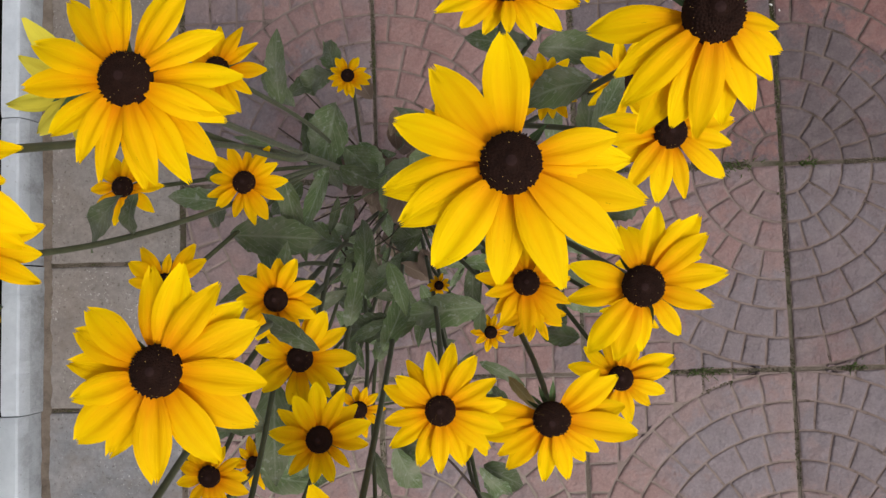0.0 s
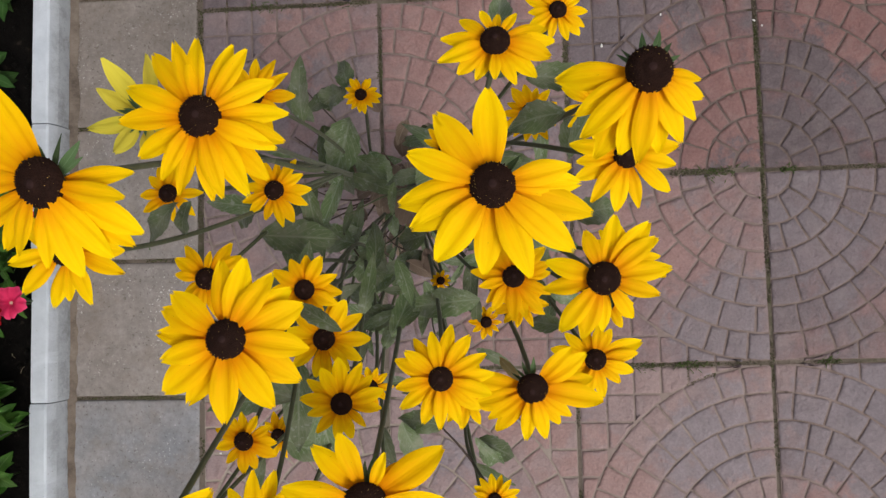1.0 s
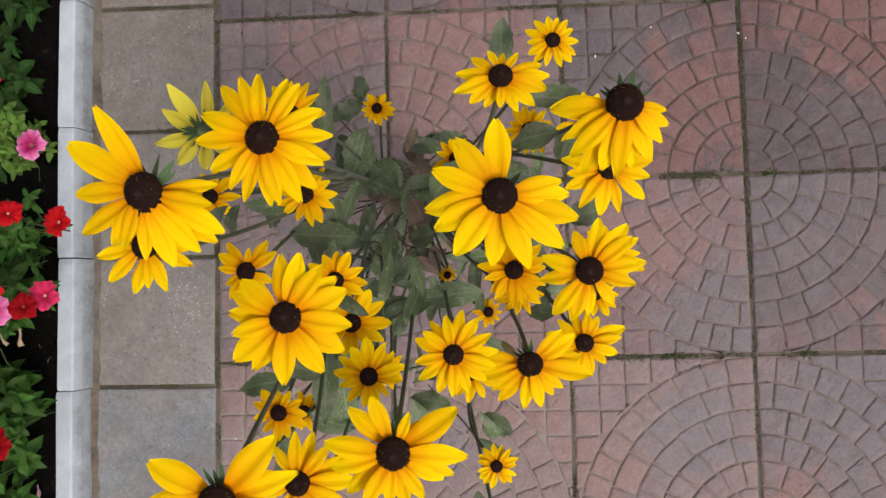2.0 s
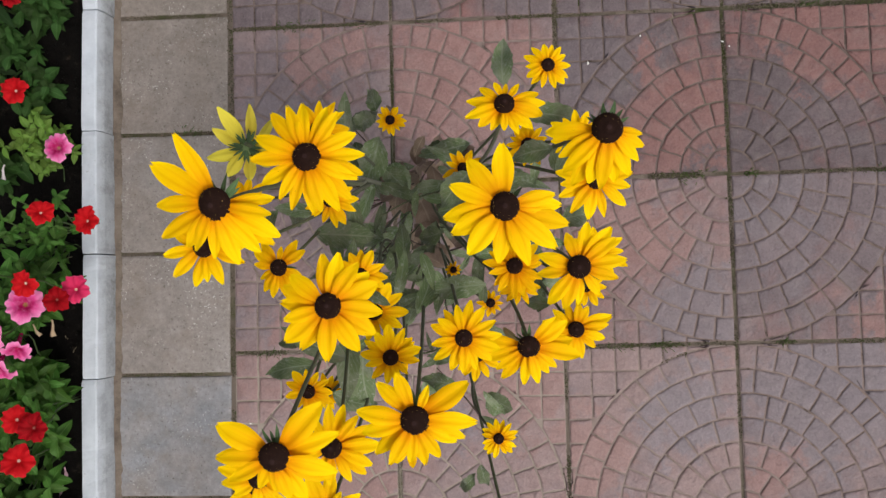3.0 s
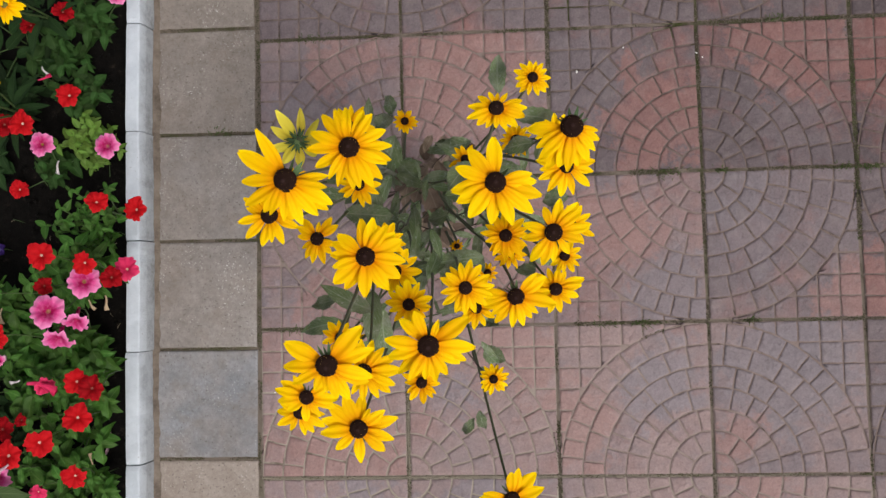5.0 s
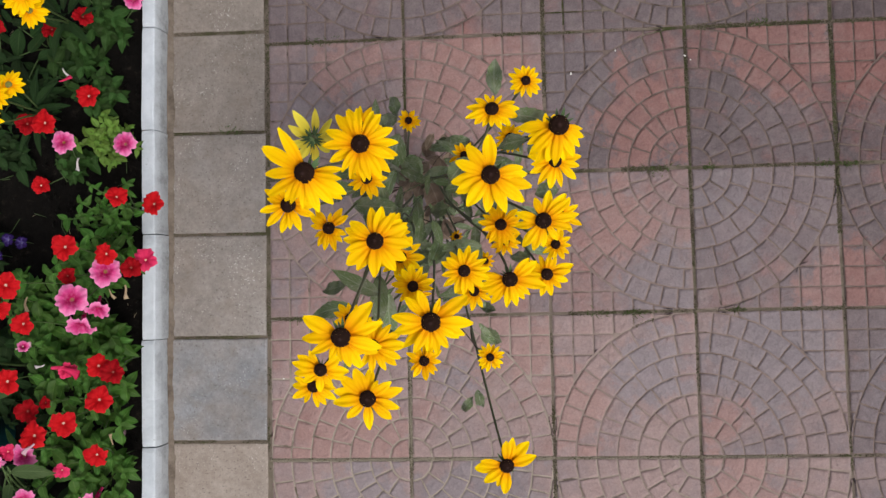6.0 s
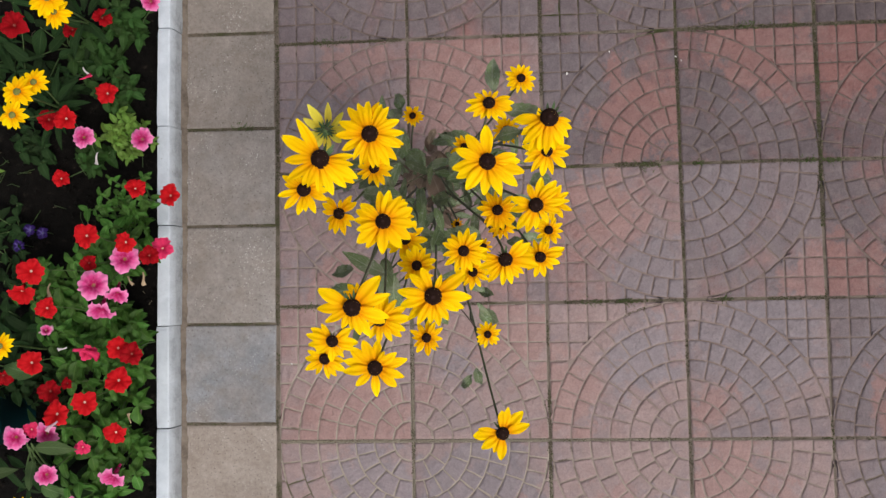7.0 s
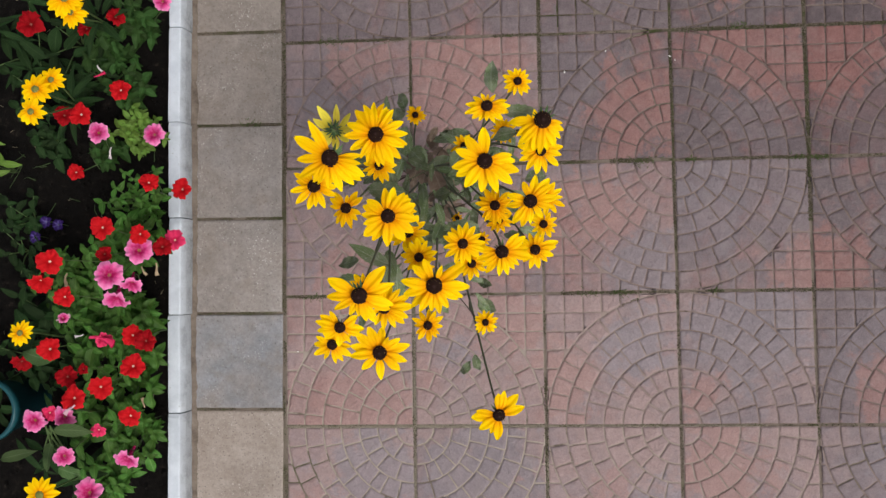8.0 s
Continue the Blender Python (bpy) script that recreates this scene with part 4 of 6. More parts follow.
set_leaf((0.454, -0.317, 0.450), (0.385, -0.326, 0.440), 0.024, 33)
set_leaf((0.350, -0.352, 0.500), (0.378, -0.381, 0.490), 0.023, 34)
set_leaf((0.458, -0.398, 0.750), (0.430, -0.427, 0.740), 0.021, 35, LEAF_MILDEW)
set_leaf((0.386, -0.380, 0.430), (0.401, -0.428, 0.390), 0.034, 36, DRY, 0.4)
set_leaf((0.338, -0.342, 0.400), (0.318, -0.378, 0.370), 0.032, 37, DRY, 0.4)
set_leaf((0.400, -0.332, 0.380), (0.405, -0.374, 0.340), 0.022, 38, DRY, 0.5)
set_leaf((0.372, -0.360, 0.360), (0.350, -0.398, 0.330), 0.026, 39, DRY, 0.4)
set_leaf((0.381, -0.388, 0.400), (0.418, -0.410, 0.370), 0.036, 41, DRY, 0.3)
set_leaf((0.362, -0.327, 0.385), (0.350, -0.368, 0.350), 0.026, 42, DRY, 0.5)
set_leaf((0.459, -0.323, 0.450), (0.426, -0.326, 0.420), 0.018, 43, DRY, 0.5)
set_leaf((0.408, -0.355, 0.340), (0.389, -0.373, 0.300), 0.024, 44, DRY, 0.6)
set_leaf((0.428, -0.315, 0.420), (0.386, -0.322, 0.405), 0.020, 45)
set_leaf((0.344, -0.350, 0.420), (0.371, -0.364, 0.400), 0.018, 46)
set_leaf((0.354, -0.325, 0.550), (0.325, -0.383, 0.530), 0.034, 48)
set_leaf((0.357, -0.340, 0.460), (0.376, -0.376, 0.450), 0.024, 49)
set_leaf((0.279, -0.404, 0.620), (0.265, -0.432, 0.600), 0.021, 50, LEAF_MILDEW)
set_leaf((0.384, -0.446, 0.600), (0.373, -0.487, 0.580), 0.026, 51)
set_leaf((0.422, -0.434, 0.560), (0.393, -0.440, 0.550), 0.021, 52)
set_leaf((0.350, -0.302, 0.560), (0.322, -0.312, 0.550), 0.022, 53)
set_leaf((0.384, -0.364, 0.400), (0.359, -0.337, 0.380), 0.026, 54, DRY, 0.4)
set_leaf((0.483, -0.532, 0.715), (0.497, -0.546, 0.745), 0.006, 47, YELLOWED, 0.1)

# withered leaves and bare twigs low round the root
low = random.Random(77)
for k in range(84):
    a, r = low.uniform(0, 6.28), 0.09 * low.random() ** 0.7
    p = BASE + Vector((0.045 + r * math.cos(a), -0.030 + r * math.sin(a), low.uniform(0.06, 0.44)))
    long = low.uniform(0.022, 0.050)
    stalk_leaf(p, low.uniform(0, 6.28), long, long * low.uniform(0.35, 0.6), low, low.uniform(-0.8, 0.2), DRY if k % 4 else LEAF, "withered_leaf" if k % 4 else "leaf")
for k in range(38):
    a, r = low.uniform(0, 6.28), 0.12 * low.random() ** 0.6
    p = Vector((0.425 + r * math.cos(a), -0.490 + 1.0 * r * math.sin(a), low.uniform(0.34, 0.66)))
    long = low.uniform(0.022, 0.050)
    stalk_leaf(p, low.uniform(0, 6.28), long, long * low.uniform(0.22, 0.42), low, low.uniform(-0.6, 0.5))
# leaves up the stems in the thick of the plant
for k, key in enumerate(("C", "C", "K", "K", "M", "M", "D", "D", "J", "J", "N", "N", "L", "Q", "B", "B", "I", "O", "W", "S", "F", "F", "a", "N2")):
    main = STEMS[key]
    p = main[low.randrange(6, 15)]
    long = low.uniform(0.040, 0.068)
    if p.y > -0.49:
        continue
    stalk_leaf(p, 2.4 * k + low.uniform(-0.5, 0.5), long, long * low.uniform(0.30, 0.44), low, low.uniform(-0.4, 0.4))
# thin side shoots, some with a young leaf at the end
shoots = sorted(STEMS)
for k in range(84):
    main = STEMS[shoots[k % len(shoots)]]
    p0 = main[low.randrange(5, 15)]
    a = low.uniform(0, 6.28)
    reach = low.uniform(0.03, 0.075)
    p3 = p0 + Vector((reach * math.cos(a), reach * math.sin(a), low.uniform(0.02, 0.11)))
    if not (0.31 < p3.x < 0.51 and -0.58 < p3.y < -0.345 and p3.z < 0.60):
        continue
    mid = p0.lerp(p3, 0.5) + Vector((low.uniform(-0.012, 0.012), low.uniform(-0.012, 0.012), -0.012))
    v, f = tube([q - Vector(plant.location) for q in bezier(p0, mid, mid, p3, 9)], 0.0012, 0.0007, 5)
    part("stem", mesh_of("stem", v, f, STEM if k % 3 else STEM_DARK), plant)
    for n in range((1, 0, 2, 0)[k % 4]):
        long = low.uniform(0.020, 0.038)
        stalk_leaf(p3 if n == 0 else mid, a + low.uniform(-0.9, 0.9) + 1.5 * n, long, long * low.uniform(0.20, 0.34), low, low.uniform(-0.5, 0.5))
for k in range(14):
    a = low.uniform(0, 6.28)
    p0 = BASE + Vector((low.uniform(-0.01, 0.02), low.uniform(-0.02, 0.01), low.uniform(0.02, 0.2)))
    p3 = p0 + Vector((0.10 * math.cos(a), 0.10 * math.sin(a), low.uniform(0.08, 0.25)))
    mid = (p0 + p3) / 2 + Vector((low.uniform(-0.02, 0.02), low.uniform(-0.02, 0.02), 0.03))
    v, f = tube([q - Vector(plant.location) for q in bezier(p0, mid, mid, p3, 8)], 0.0016, 0.0008, 5)
    part("twig", mesh_of("twig", v, f, STEM_DARK), plant)


# ---- the flower bed ----
def corolla_mesh(radius, material, rng, flare):
    """A petunia's funnel: five soft lobes, a throat and a short tube."""
    verts, uvs, faces = [], [], []
    seg, rows = 56, 9
    ph = rng.uniform(0, 6.28)
    for i in range(rows):
        s = i / (rows - 1)
        for k in range(seg):
            t = 2 * math.pi * k / seg
            lobe = 1 - 0.15 * abs(math.cos(2.5 * t)) ** 4 * s * s
            r = radius * (0.06 + 0.94 * s) * lobe * (1 + 0.06 * math.sin(3 * t + ph) * s + 0.05 * math.sin(13 * t + ph) * s * s)
            z = -flare * radius * (1 - s) ** 2.2 + 0.10 * radius * s * s * math.cos(5 * t) + 0.09 * radius * s * s * math.sin(11 * t + 2 * ph) + 0.05 * radius * s**3 * math.sin(19 * t + ph) + 0.12 * radius * s * math.sin(2 * t + 3 * ph) - 0.20 * radius * s**3
            verts.append((r * math.cos(t), r * math.sin(t), z))
            uvs.append((s, t / (2 * math.pi)))
    faces += grid_faces(rows, seg, True)
    faces.append(tuple(range(seg))[::-1])
    k0 = len(verts)
    for i, (r, z) in enumerate(((0.06, -flare), (0.16, -flare - 0.15), (0.10, -flare - 0.9))):
        for k in range(seg):
            t = 2 * math.pi * k / seg
            verts.append((radius * r * math.cos(t), radius * r * math.sin(t), radius * z))
            uvs.append((0.14 if i else 0.05, t / (2 * math.pi)))
    faces += grid_faces(3, seg, True, k0)
    return mesh_of("corolla", verts, faces, material, uvs)


BED_PLANTS = []
LEAF_MESHES = {}


def bed_leaf(kind, material, n):
    key = (kind, material.name, n)
    if key not in LEAF_MESHES:
        rng = random.Random(n * 13 + len(kind))
        shapes = {"petunia": (0.035, 0.0225, "ovate"), "young": (0.023, 0.0145, "ovate"), "broad": (0.066, 0.029, "ovate"), "long": (0.088, 0.019, "leaf")}
        long, wide, form = shapes[kind]
        v, f, u = blade(long, wide, rng, form, rng.uniform(0.05, 0.5), rng.uniform(0.15, 0.55), rng.uniform(0.03, 0.12), nu=8, nv=5)
        LEAF_MESHES[key] = mesh_of(kind + "_leaf", v, f, material, u)
    return LEAF_MESHES[key]


def bed_plant(name, x, y, height, spread, count, kind, material, label, seed, category="flower plant", group="petunias of the bed"):
    """A low bush: stems fanning out of the soil, with whorls of leaves towards their ends."""
    rng = random.Random(seed)
    ob = thing(name, x, y, 0.035, label, category, group)
    shoots = max(5, count // 9)
    for s in range(shoots):
        a, reach = 2 * math.pi * (s + rng.uniform(-0.3, 0.3)) / shoots, spread * rng.uniform(0.25, 1.0)
        top = Vector((reach * math.cos(a), reach * math.sin(a), (height - 0.035) * rng.uniform(0.72, 1.02) * (1 - 0.25 * (reach / spread) ** 2)))
        pts = bezier(Vector((0, 0, -0.01)), Vector((top.x * 0.2, top.y * 0.2, top.z * 0.5)), Vector((top.x * 0.8, top.y * 0.8, top.z * 0.8)), top, 8)
        v, f = tube(pts, 0.0018, 0.0010, 5)
        part("stem", mesh_of("stem", v, f, BED_STEM), ob)
        each = count // shoots
        for k in range(each):
            q = 1 - 0.75 * (k / each) ** 1.3
            p = pts[min(7, int(q * 7.99))]
            az = k * 2.4 + rng.uniform(-0.4, 0.4)
            grow = rng.uniform(0.6, 1.2) * (0.65 if k == 0 else 1.0)
            m = frame_to(p, p + Vector((math.cos(az), math.sin(az), rng.uniform(-0.30, 0.45)))) @ Matrix.Rotation(rng.uniform(-0.4, 0.4), 4, "X") @ Matrix.Scale(grow, 4)
            part("leaf", bed_leaf(kind, material, rng.randrange(5)), ob, "", m)
    BED_PLANTS.append(ob)
    return ob


def petunia(x, y, z, material, radius=0.0215, lean=(0.15, 0.0), seed=1, flare=0.45):
    """A petunia bloom on the nearest bush, leaning along x and y."""
    rng = random.Random(seed * 31 + int(1000 * abs(x * y)))
    owner = min((p for p in BED_PLANTS if p.name.startswith("petunia")), key=lambda p: (p.location.x - x) ** 2 + (p.location.y - y) ** 2)
    at = Vector((x, y, z)) - owner.location
    normal = Vector((lean[0] + rng.uniform(-0.22, 0.22), lean[1] + rng.uniform(-0.30, 0.20), 1)).normalized()
    turn = Vector((0, 0, 1)).rotation_difference(normal).to_matrix().to_4x4() @ Matrix.Rotation(rng.uniform(0, 6.28), 4, "Z")
    bloom = part("flower", corolla_mesh(radius * rng.uniform(1.02, 1.16), material, rng, flare), owner, "", Matrix.Translation(at) @ turn)
    sv, sf, su = [], [], []
    for k in range(5):
        bv, bf, bu = blade(radius * 0.8, radius * 0.22, rng, curl=0.1, nu=5, nv=3)
        mtx = Matrix.Translation((0, 0, -radius * (flare + 0.9))) @ Matrix.Rotation(2 * math.pi * k / 5, 4, "Z") @ Matrix.Rotation(-0.9, 4, "Y")
        k0 = len(sv)
        sv += [mtx @ Vector(v) for v in bv]
        sf += [tuple(i + k0 for i in f) for f in bf]
        su += bu
    part("calyx", mesh_of("calyx", sv, sf, SEPAL, su), bloom)
    foot = Vector((0.25 * at.x, 0.25 * at.y, 0.0))
    end = at - normal * radius * (flare + 0.9)
    v, f = tube(bezier(foot, Vector((foot.x, foot.y, end.z * 0.6)), Vector((end.x, end.y, end.z * 0.7)), end, 8), 0.0014, 0.0010, 5)
    part("flower_stalk", mesh_of("stalk", v, f, BED_STEM), owner)


BUSH = "bushy petunia with green oval leaves in the bed"
bed_plant("petunia_plant", -0.318, 0.030, 0.125, 0.080, 77, "petunia", BED_LEAF_SHADED, "red petunia bush with dark green leaves in the bed", 101)
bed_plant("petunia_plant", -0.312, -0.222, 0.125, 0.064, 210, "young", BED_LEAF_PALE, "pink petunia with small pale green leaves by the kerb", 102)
bed_plant("petunia_plant", -0.335, -0.130, 0.105, 0.060, 66, "petunia", BED_LEAF_SHADED, "red petunia bush with green oval leaves in the bed", 103)
bed_plant("petunia_plant", -0.400, -0.270, 0.095, 0.060, 44, "petunia", BED_LEAF_SHADED, "low petunia with red and pink blooms in dark soil", 104)
bed_plant("petunia_plant", -0.290, -0.400, 0.215, 0.065, 101, "young", BED_LEAF, "red petunia leaning over the white kerb", 105)
bed_plant("petunia_plant", -0.292, -0.480, 0.235, 0.072, 101, "petunia", BED_LEAF, "petunia bush with red and pink blooms at the kerb", 106)
bed_plant("petunia_plant", -0.335, -0.520, 0.225, 0.070, 87, "petunia", BED_LEAF, BUSH, 107)
bed_plant("petunia_plant", -0.320, -0.620, 0.230, 0.075, 87, "petunia", BED_LEAF, BUSH, 108)
bed_plant("petunia_plant", -0.288, -0.675, 0.250, 0.072, 101, "petunia", BED_LEAF, "petunia bush with bright red blooms and green leaves", 109)
bed_plant("petunia_plant", -0.375, -0.690, 0.235, 0.075, 87, "petunia", BED_LEAF, BUSH, 110)
bed_plant("petunia_plant", -0.305, -0.760, 0.240, 0.086, 101, "petunia", BED_LEAF, "petunia bush with bright red blooms and green leaves", 111)
bed_plant("petunia_plant", -0.298, -0.890, 0.215, 0.080, 87, "petunia", BED_LEAF, "petunia with fresh green leaves and rose blooms", 112)
bed_plant("petunia_plant", -0.370, -0.860, 0.215, 0.085, 87, "petunia", BED_LEAF, "petunia bush with rose-pink blooms beside a teal pot", 113)
bed_plant("petunia_plant", -0.335, -0.990, 0.215, 0.080, 87, "petunia", BED_LEAF, "petunia bush with pink blooms in the bed", 114)
bed_plant("petunia_plant", -0.440, -0.560, 0.230, 0.070, 72, "petunia", BED_LEAF, BUSH, 115)
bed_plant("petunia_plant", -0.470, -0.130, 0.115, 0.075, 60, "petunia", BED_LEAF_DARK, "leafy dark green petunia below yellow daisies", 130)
bed_plant("petunia_plant", -0.385, -0.040, 0.110, 0.065, 66, "petunia", BED_LEAF_SHADED, "leafy petunia with few red blooms in the bed", 131)
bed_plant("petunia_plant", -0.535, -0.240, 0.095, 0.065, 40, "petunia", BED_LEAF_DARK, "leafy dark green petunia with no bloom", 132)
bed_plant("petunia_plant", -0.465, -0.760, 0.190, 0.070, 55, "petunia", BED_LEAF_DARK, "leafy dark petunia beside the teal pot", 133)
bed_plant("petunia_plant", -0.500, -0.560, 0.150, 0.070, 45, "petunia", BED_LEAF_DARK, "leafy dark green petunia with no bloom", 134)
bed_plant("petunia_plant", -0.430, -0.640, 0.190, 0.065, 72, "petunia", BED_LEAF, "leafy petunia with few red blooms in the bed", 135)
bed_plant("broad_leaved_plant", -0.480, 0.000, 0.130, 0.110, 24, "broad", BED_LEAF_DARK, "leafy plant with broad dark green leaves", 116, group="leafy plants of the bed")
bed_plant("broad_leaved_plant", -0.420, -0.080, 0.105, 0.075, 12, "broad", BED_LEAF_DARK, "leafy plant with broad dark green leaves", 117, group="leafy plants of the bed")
bed_plant("broad_leaved_plant", -0.640, -0.300, 0.170, 0.075, 14, "broad", BED_LEAF_PALE, "leafy plant with yellowing broad leaves on dark soil", 118, group="leafy plants of the bed")
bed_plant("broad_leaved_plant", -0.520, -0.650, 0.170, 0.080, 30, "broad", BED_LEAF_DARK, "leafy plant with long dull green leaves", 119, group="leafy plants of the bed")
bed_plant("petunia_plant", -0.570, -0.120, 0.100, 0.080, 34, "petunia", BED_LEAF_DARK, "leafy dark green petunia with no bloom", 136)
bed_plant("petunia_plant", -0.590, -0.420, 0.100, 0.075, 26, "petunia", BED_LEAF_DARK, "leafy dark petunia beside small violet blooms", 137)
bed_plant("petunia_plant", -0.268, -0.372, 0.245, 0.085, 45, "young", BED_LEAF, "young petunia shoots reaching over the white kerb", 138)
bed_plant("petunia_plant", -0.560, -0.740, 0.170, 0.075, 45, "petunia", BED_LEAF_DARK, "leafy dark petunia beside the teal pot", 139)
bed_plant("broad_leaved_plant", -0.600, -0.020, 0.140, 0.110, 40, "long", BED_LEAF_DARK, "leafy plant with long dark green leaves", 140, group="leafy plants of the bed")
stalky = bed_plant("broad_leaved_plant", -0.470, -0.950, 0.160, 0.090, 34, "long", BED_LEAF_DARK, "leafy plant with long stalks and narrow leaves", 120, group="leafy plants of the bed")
# its bare stalks lean together over the pink blooms, with a few broad leaves
stalks = random.Random(515)
for k in range(6):
    foot = Vector((-0.475 + stalks.uniform(-0.055, 0.045), -0.960 + stalks.uniform(-0.025, 0.020), 0.035))
    top = Vector((-0.408 + stalks.uniform(-0.010, 0.008), -0.856 + stalks.uniform(-0.006, 0.010), 0.285 + stalks.uniform(-0.010, 0.010)))
    bend = foot.lerp(top, 0.5) + Vector((stalks.uniform(-0.02, 0.02), -0.020, 0.02))
    v, f = tube([p - stalky.location for p in bezier(foot, bend, bend, top, 10)], 0.0026, 0.0015, 6)
    part("stalk", mesh_of("stalk", v, f, BED_STEM), stalky, "bare pale green stalk")
for k, (p, q, wide) in enumerate((((-0.392, -0.862, 0.290), (-0.315, -0.870, 0.285), 0.030), ((-0.560, -0.939, 0.200), (-0.482, -0.922, 0.215), 0.026), ((-0.430, -0.728, 0.225), (-0.519, -0.712, 0.215), 0.036), ((-0.450, -0.965, 0.170), (-0.392, -0.990, 0.165), 0.030), ((-0.440, -0.900, 0.215), (-0.470, -0.975, 0.200), 0.026))):
    v, f, u = blade((Vector(q) - Vector(p)).length, wide, stalks, "leaf", 0.2, 0.3, 0.10, nu=12, nv=5)
    part("leaf", mesh_of("broad_leaf", v, f, BED_LEAF_BROAD, u), stalky, "", frame_to(Vector(p) - stalky.location, Vector(q) - stalky.location))
bed_plant("broad_leaved_plant", -0.610, -0.490, 0.090, 0.070, 18, "petunia", BED_LEAF_DARK, "low violet-flowered plant half lost in dark soil", 121, group="leafy plants of the bed")

petunia(-0.522, 0.007, 0.180, DEEP_RED, 0.026, seed=1)
petunia(-0.338, 0.026, 0.150, DEEP_RED, 0.020, (0.5, 0.3), seed=2)
petunia(-0.426, 0.014, 0.120, DEEP_RED, 0.021, seed=3)
petunia(-0.340, -0.135, 0.132, RED, 0.0235, seed=4)
petunia(-0.463, -0.191, 0.140, DEEP_RED, 0.021, seed=5)
petunia(-0.410, -0.198, 0.172, RED, 0.0245, seed=6)
petunia(-0.469, -0.311, 0.080, RED, 0.018, seed=7)
petunia(-0.206, -0.364, 0.271, RED, 0.0195, (0.4, 0.2), seed=8)
petunia(-0.152, -0.378, 0.247, RED, 0.0200, (0.0, 0.05), seed=59)
petunia(-0.289, -0.460, 0.306, RED, 0.0225, seed=10)
petunia(-0.210, -0.476, 0.310, RED, 0.0195, seed=11)
petunia(-0.168, -0.499, 0.295, DEEP_RED, 0.0175, seed=12)
petunia(-0.291, -0.511, 0.290, DEEP_RED, 0.0160, seed=13)
petunia(-0.372, -0.529, 0.345, RED, 0.0245, seed=14)
petunia(-0.418, -0.573, 0.300, RED, 0.0230, (0.2, -0.9), seed=15, flare=0.7)
petunia(-0.363, -0.598, 0.310, RED, 0.0195, seed=16)
petunia(-0.226, -0.675, 0.300, RED, 0.0190, seed=17)
petunia(-0.197, -0.686, 0.308, DEEP_RED, 0.0210, seed=18)
petunia(-0.399, -0.702, 0.300, RED, 0.0225, seed=19)
petunia(-0.231, -0.736, 0.290, RED, 0.0220, seed=20)
petunia(-0.384, -0.761, 0.260, DEEP_RED, 0.0200, seed=21)
petunia(-0.355, -0.746, 0.250, DEEP_RED, 0.0110, seed=22)
petunia(-0.291, -0.779, 0.300, RED, 0.0235, seed=23)
petunia(-0.349, -0.797, 0.300, RED, 0.0225, seed=24)
petunia(-0.518, -0.740, 0.200, DEEP_RED, 0.0210, (0.2, -0.6), seed=25)
petunia(-0.241, -0.840, 0.280, RED, 0.0200, (0.1, -0.5), seed=26)
petunia(-0.316, -0.871, 0.260, ROSE, 0.0155, (0.3, -0.3), seed=27)
petunia(-0.413, -0.833, 0.270, ROSE, 0.0150, seed=28)
petunia(-0.369, -0.239, 0.171, PINK, 0.0205, seed=29)
petunia(-0.257, -0.240, 0.143, PINK, 0.0225, seed=30)
petunia(-0.155, -0.484, 0.270, ROSE, 0.0200, seed=31)
petunia(-0.214, -0.505, 0.300, PINK, 0.0255, seed=32)
petunia(-0.262, -0.553, 0.327, PINK, 0.0255, seed=33)
petunia(-0.239, -0.579, 0.280, PINK, 0.0220, (0.1, -1.2), seed=34, flare=0.7)
petunia(-0.276, -0.610, 0.270, PINK, 0.0240, (0.0, -1.4), seed=35, flare=0.7)
petunia(-0.440, -0.848, 0.280, PINK, 0.0240, seed=36)
petunia(-0.385, -0.842, 0.270, PINK, 0.0230, seed=37)
petunia(-0.381, -0.920, 0.270, PINK, 0.0200, (0.5, 0.0), seed=38)
petunia(-0.252, -0.930, 0.270, PINK, 0.0230, (0.0, -0.9), seed=39, flare=0.6)
petunia(-0.328, -0.989, 0.280, PINK, 0.0270, seed=40)
petunia(-0.235, 0.055, 0.150, PINK, 0.0200, seed=41)
petunia(-0.304, -0.688, 0.260, ROSE, 0.0170, (1.2, -0.6), seed=42, flare=0.8)
petunia(-0.396, -0.640, 0.250, PINK, 0.0110, (0.8, 0.6), seed=43, flare=0.8)


def violet(x, y, z, seed):
    rng = random.Random(seed)
    ob = thing("violet_flower", x, y, 0.035, "small violet bloom on a short stalk in dark soil", "flower", "violet flowers")
    v, f = tube([Vector((0, 0, -0.01)), Vector((0.003, 0.002, (z - 0.035) * 0.5)), Vector((0, 0, z - 0.04))], 0.0012, 0.0009, 5)
    part("stalk", mesh_of("stalk", v, f, BED_STEM), ob)
    part("flower", corolla_mesh(0.014, VIOLET, rng, 0.5), ob, "", Matrix.Translation((0, 0, z - 0.035)))


violet(-0.535, -0.426, 0.09, 1)
violet(-0.512, -0.432, 0.08, 2)
violet(-0.560, -0.460, 0.09, 3)
violet(-0.500, -0.585, 0.10, 4)


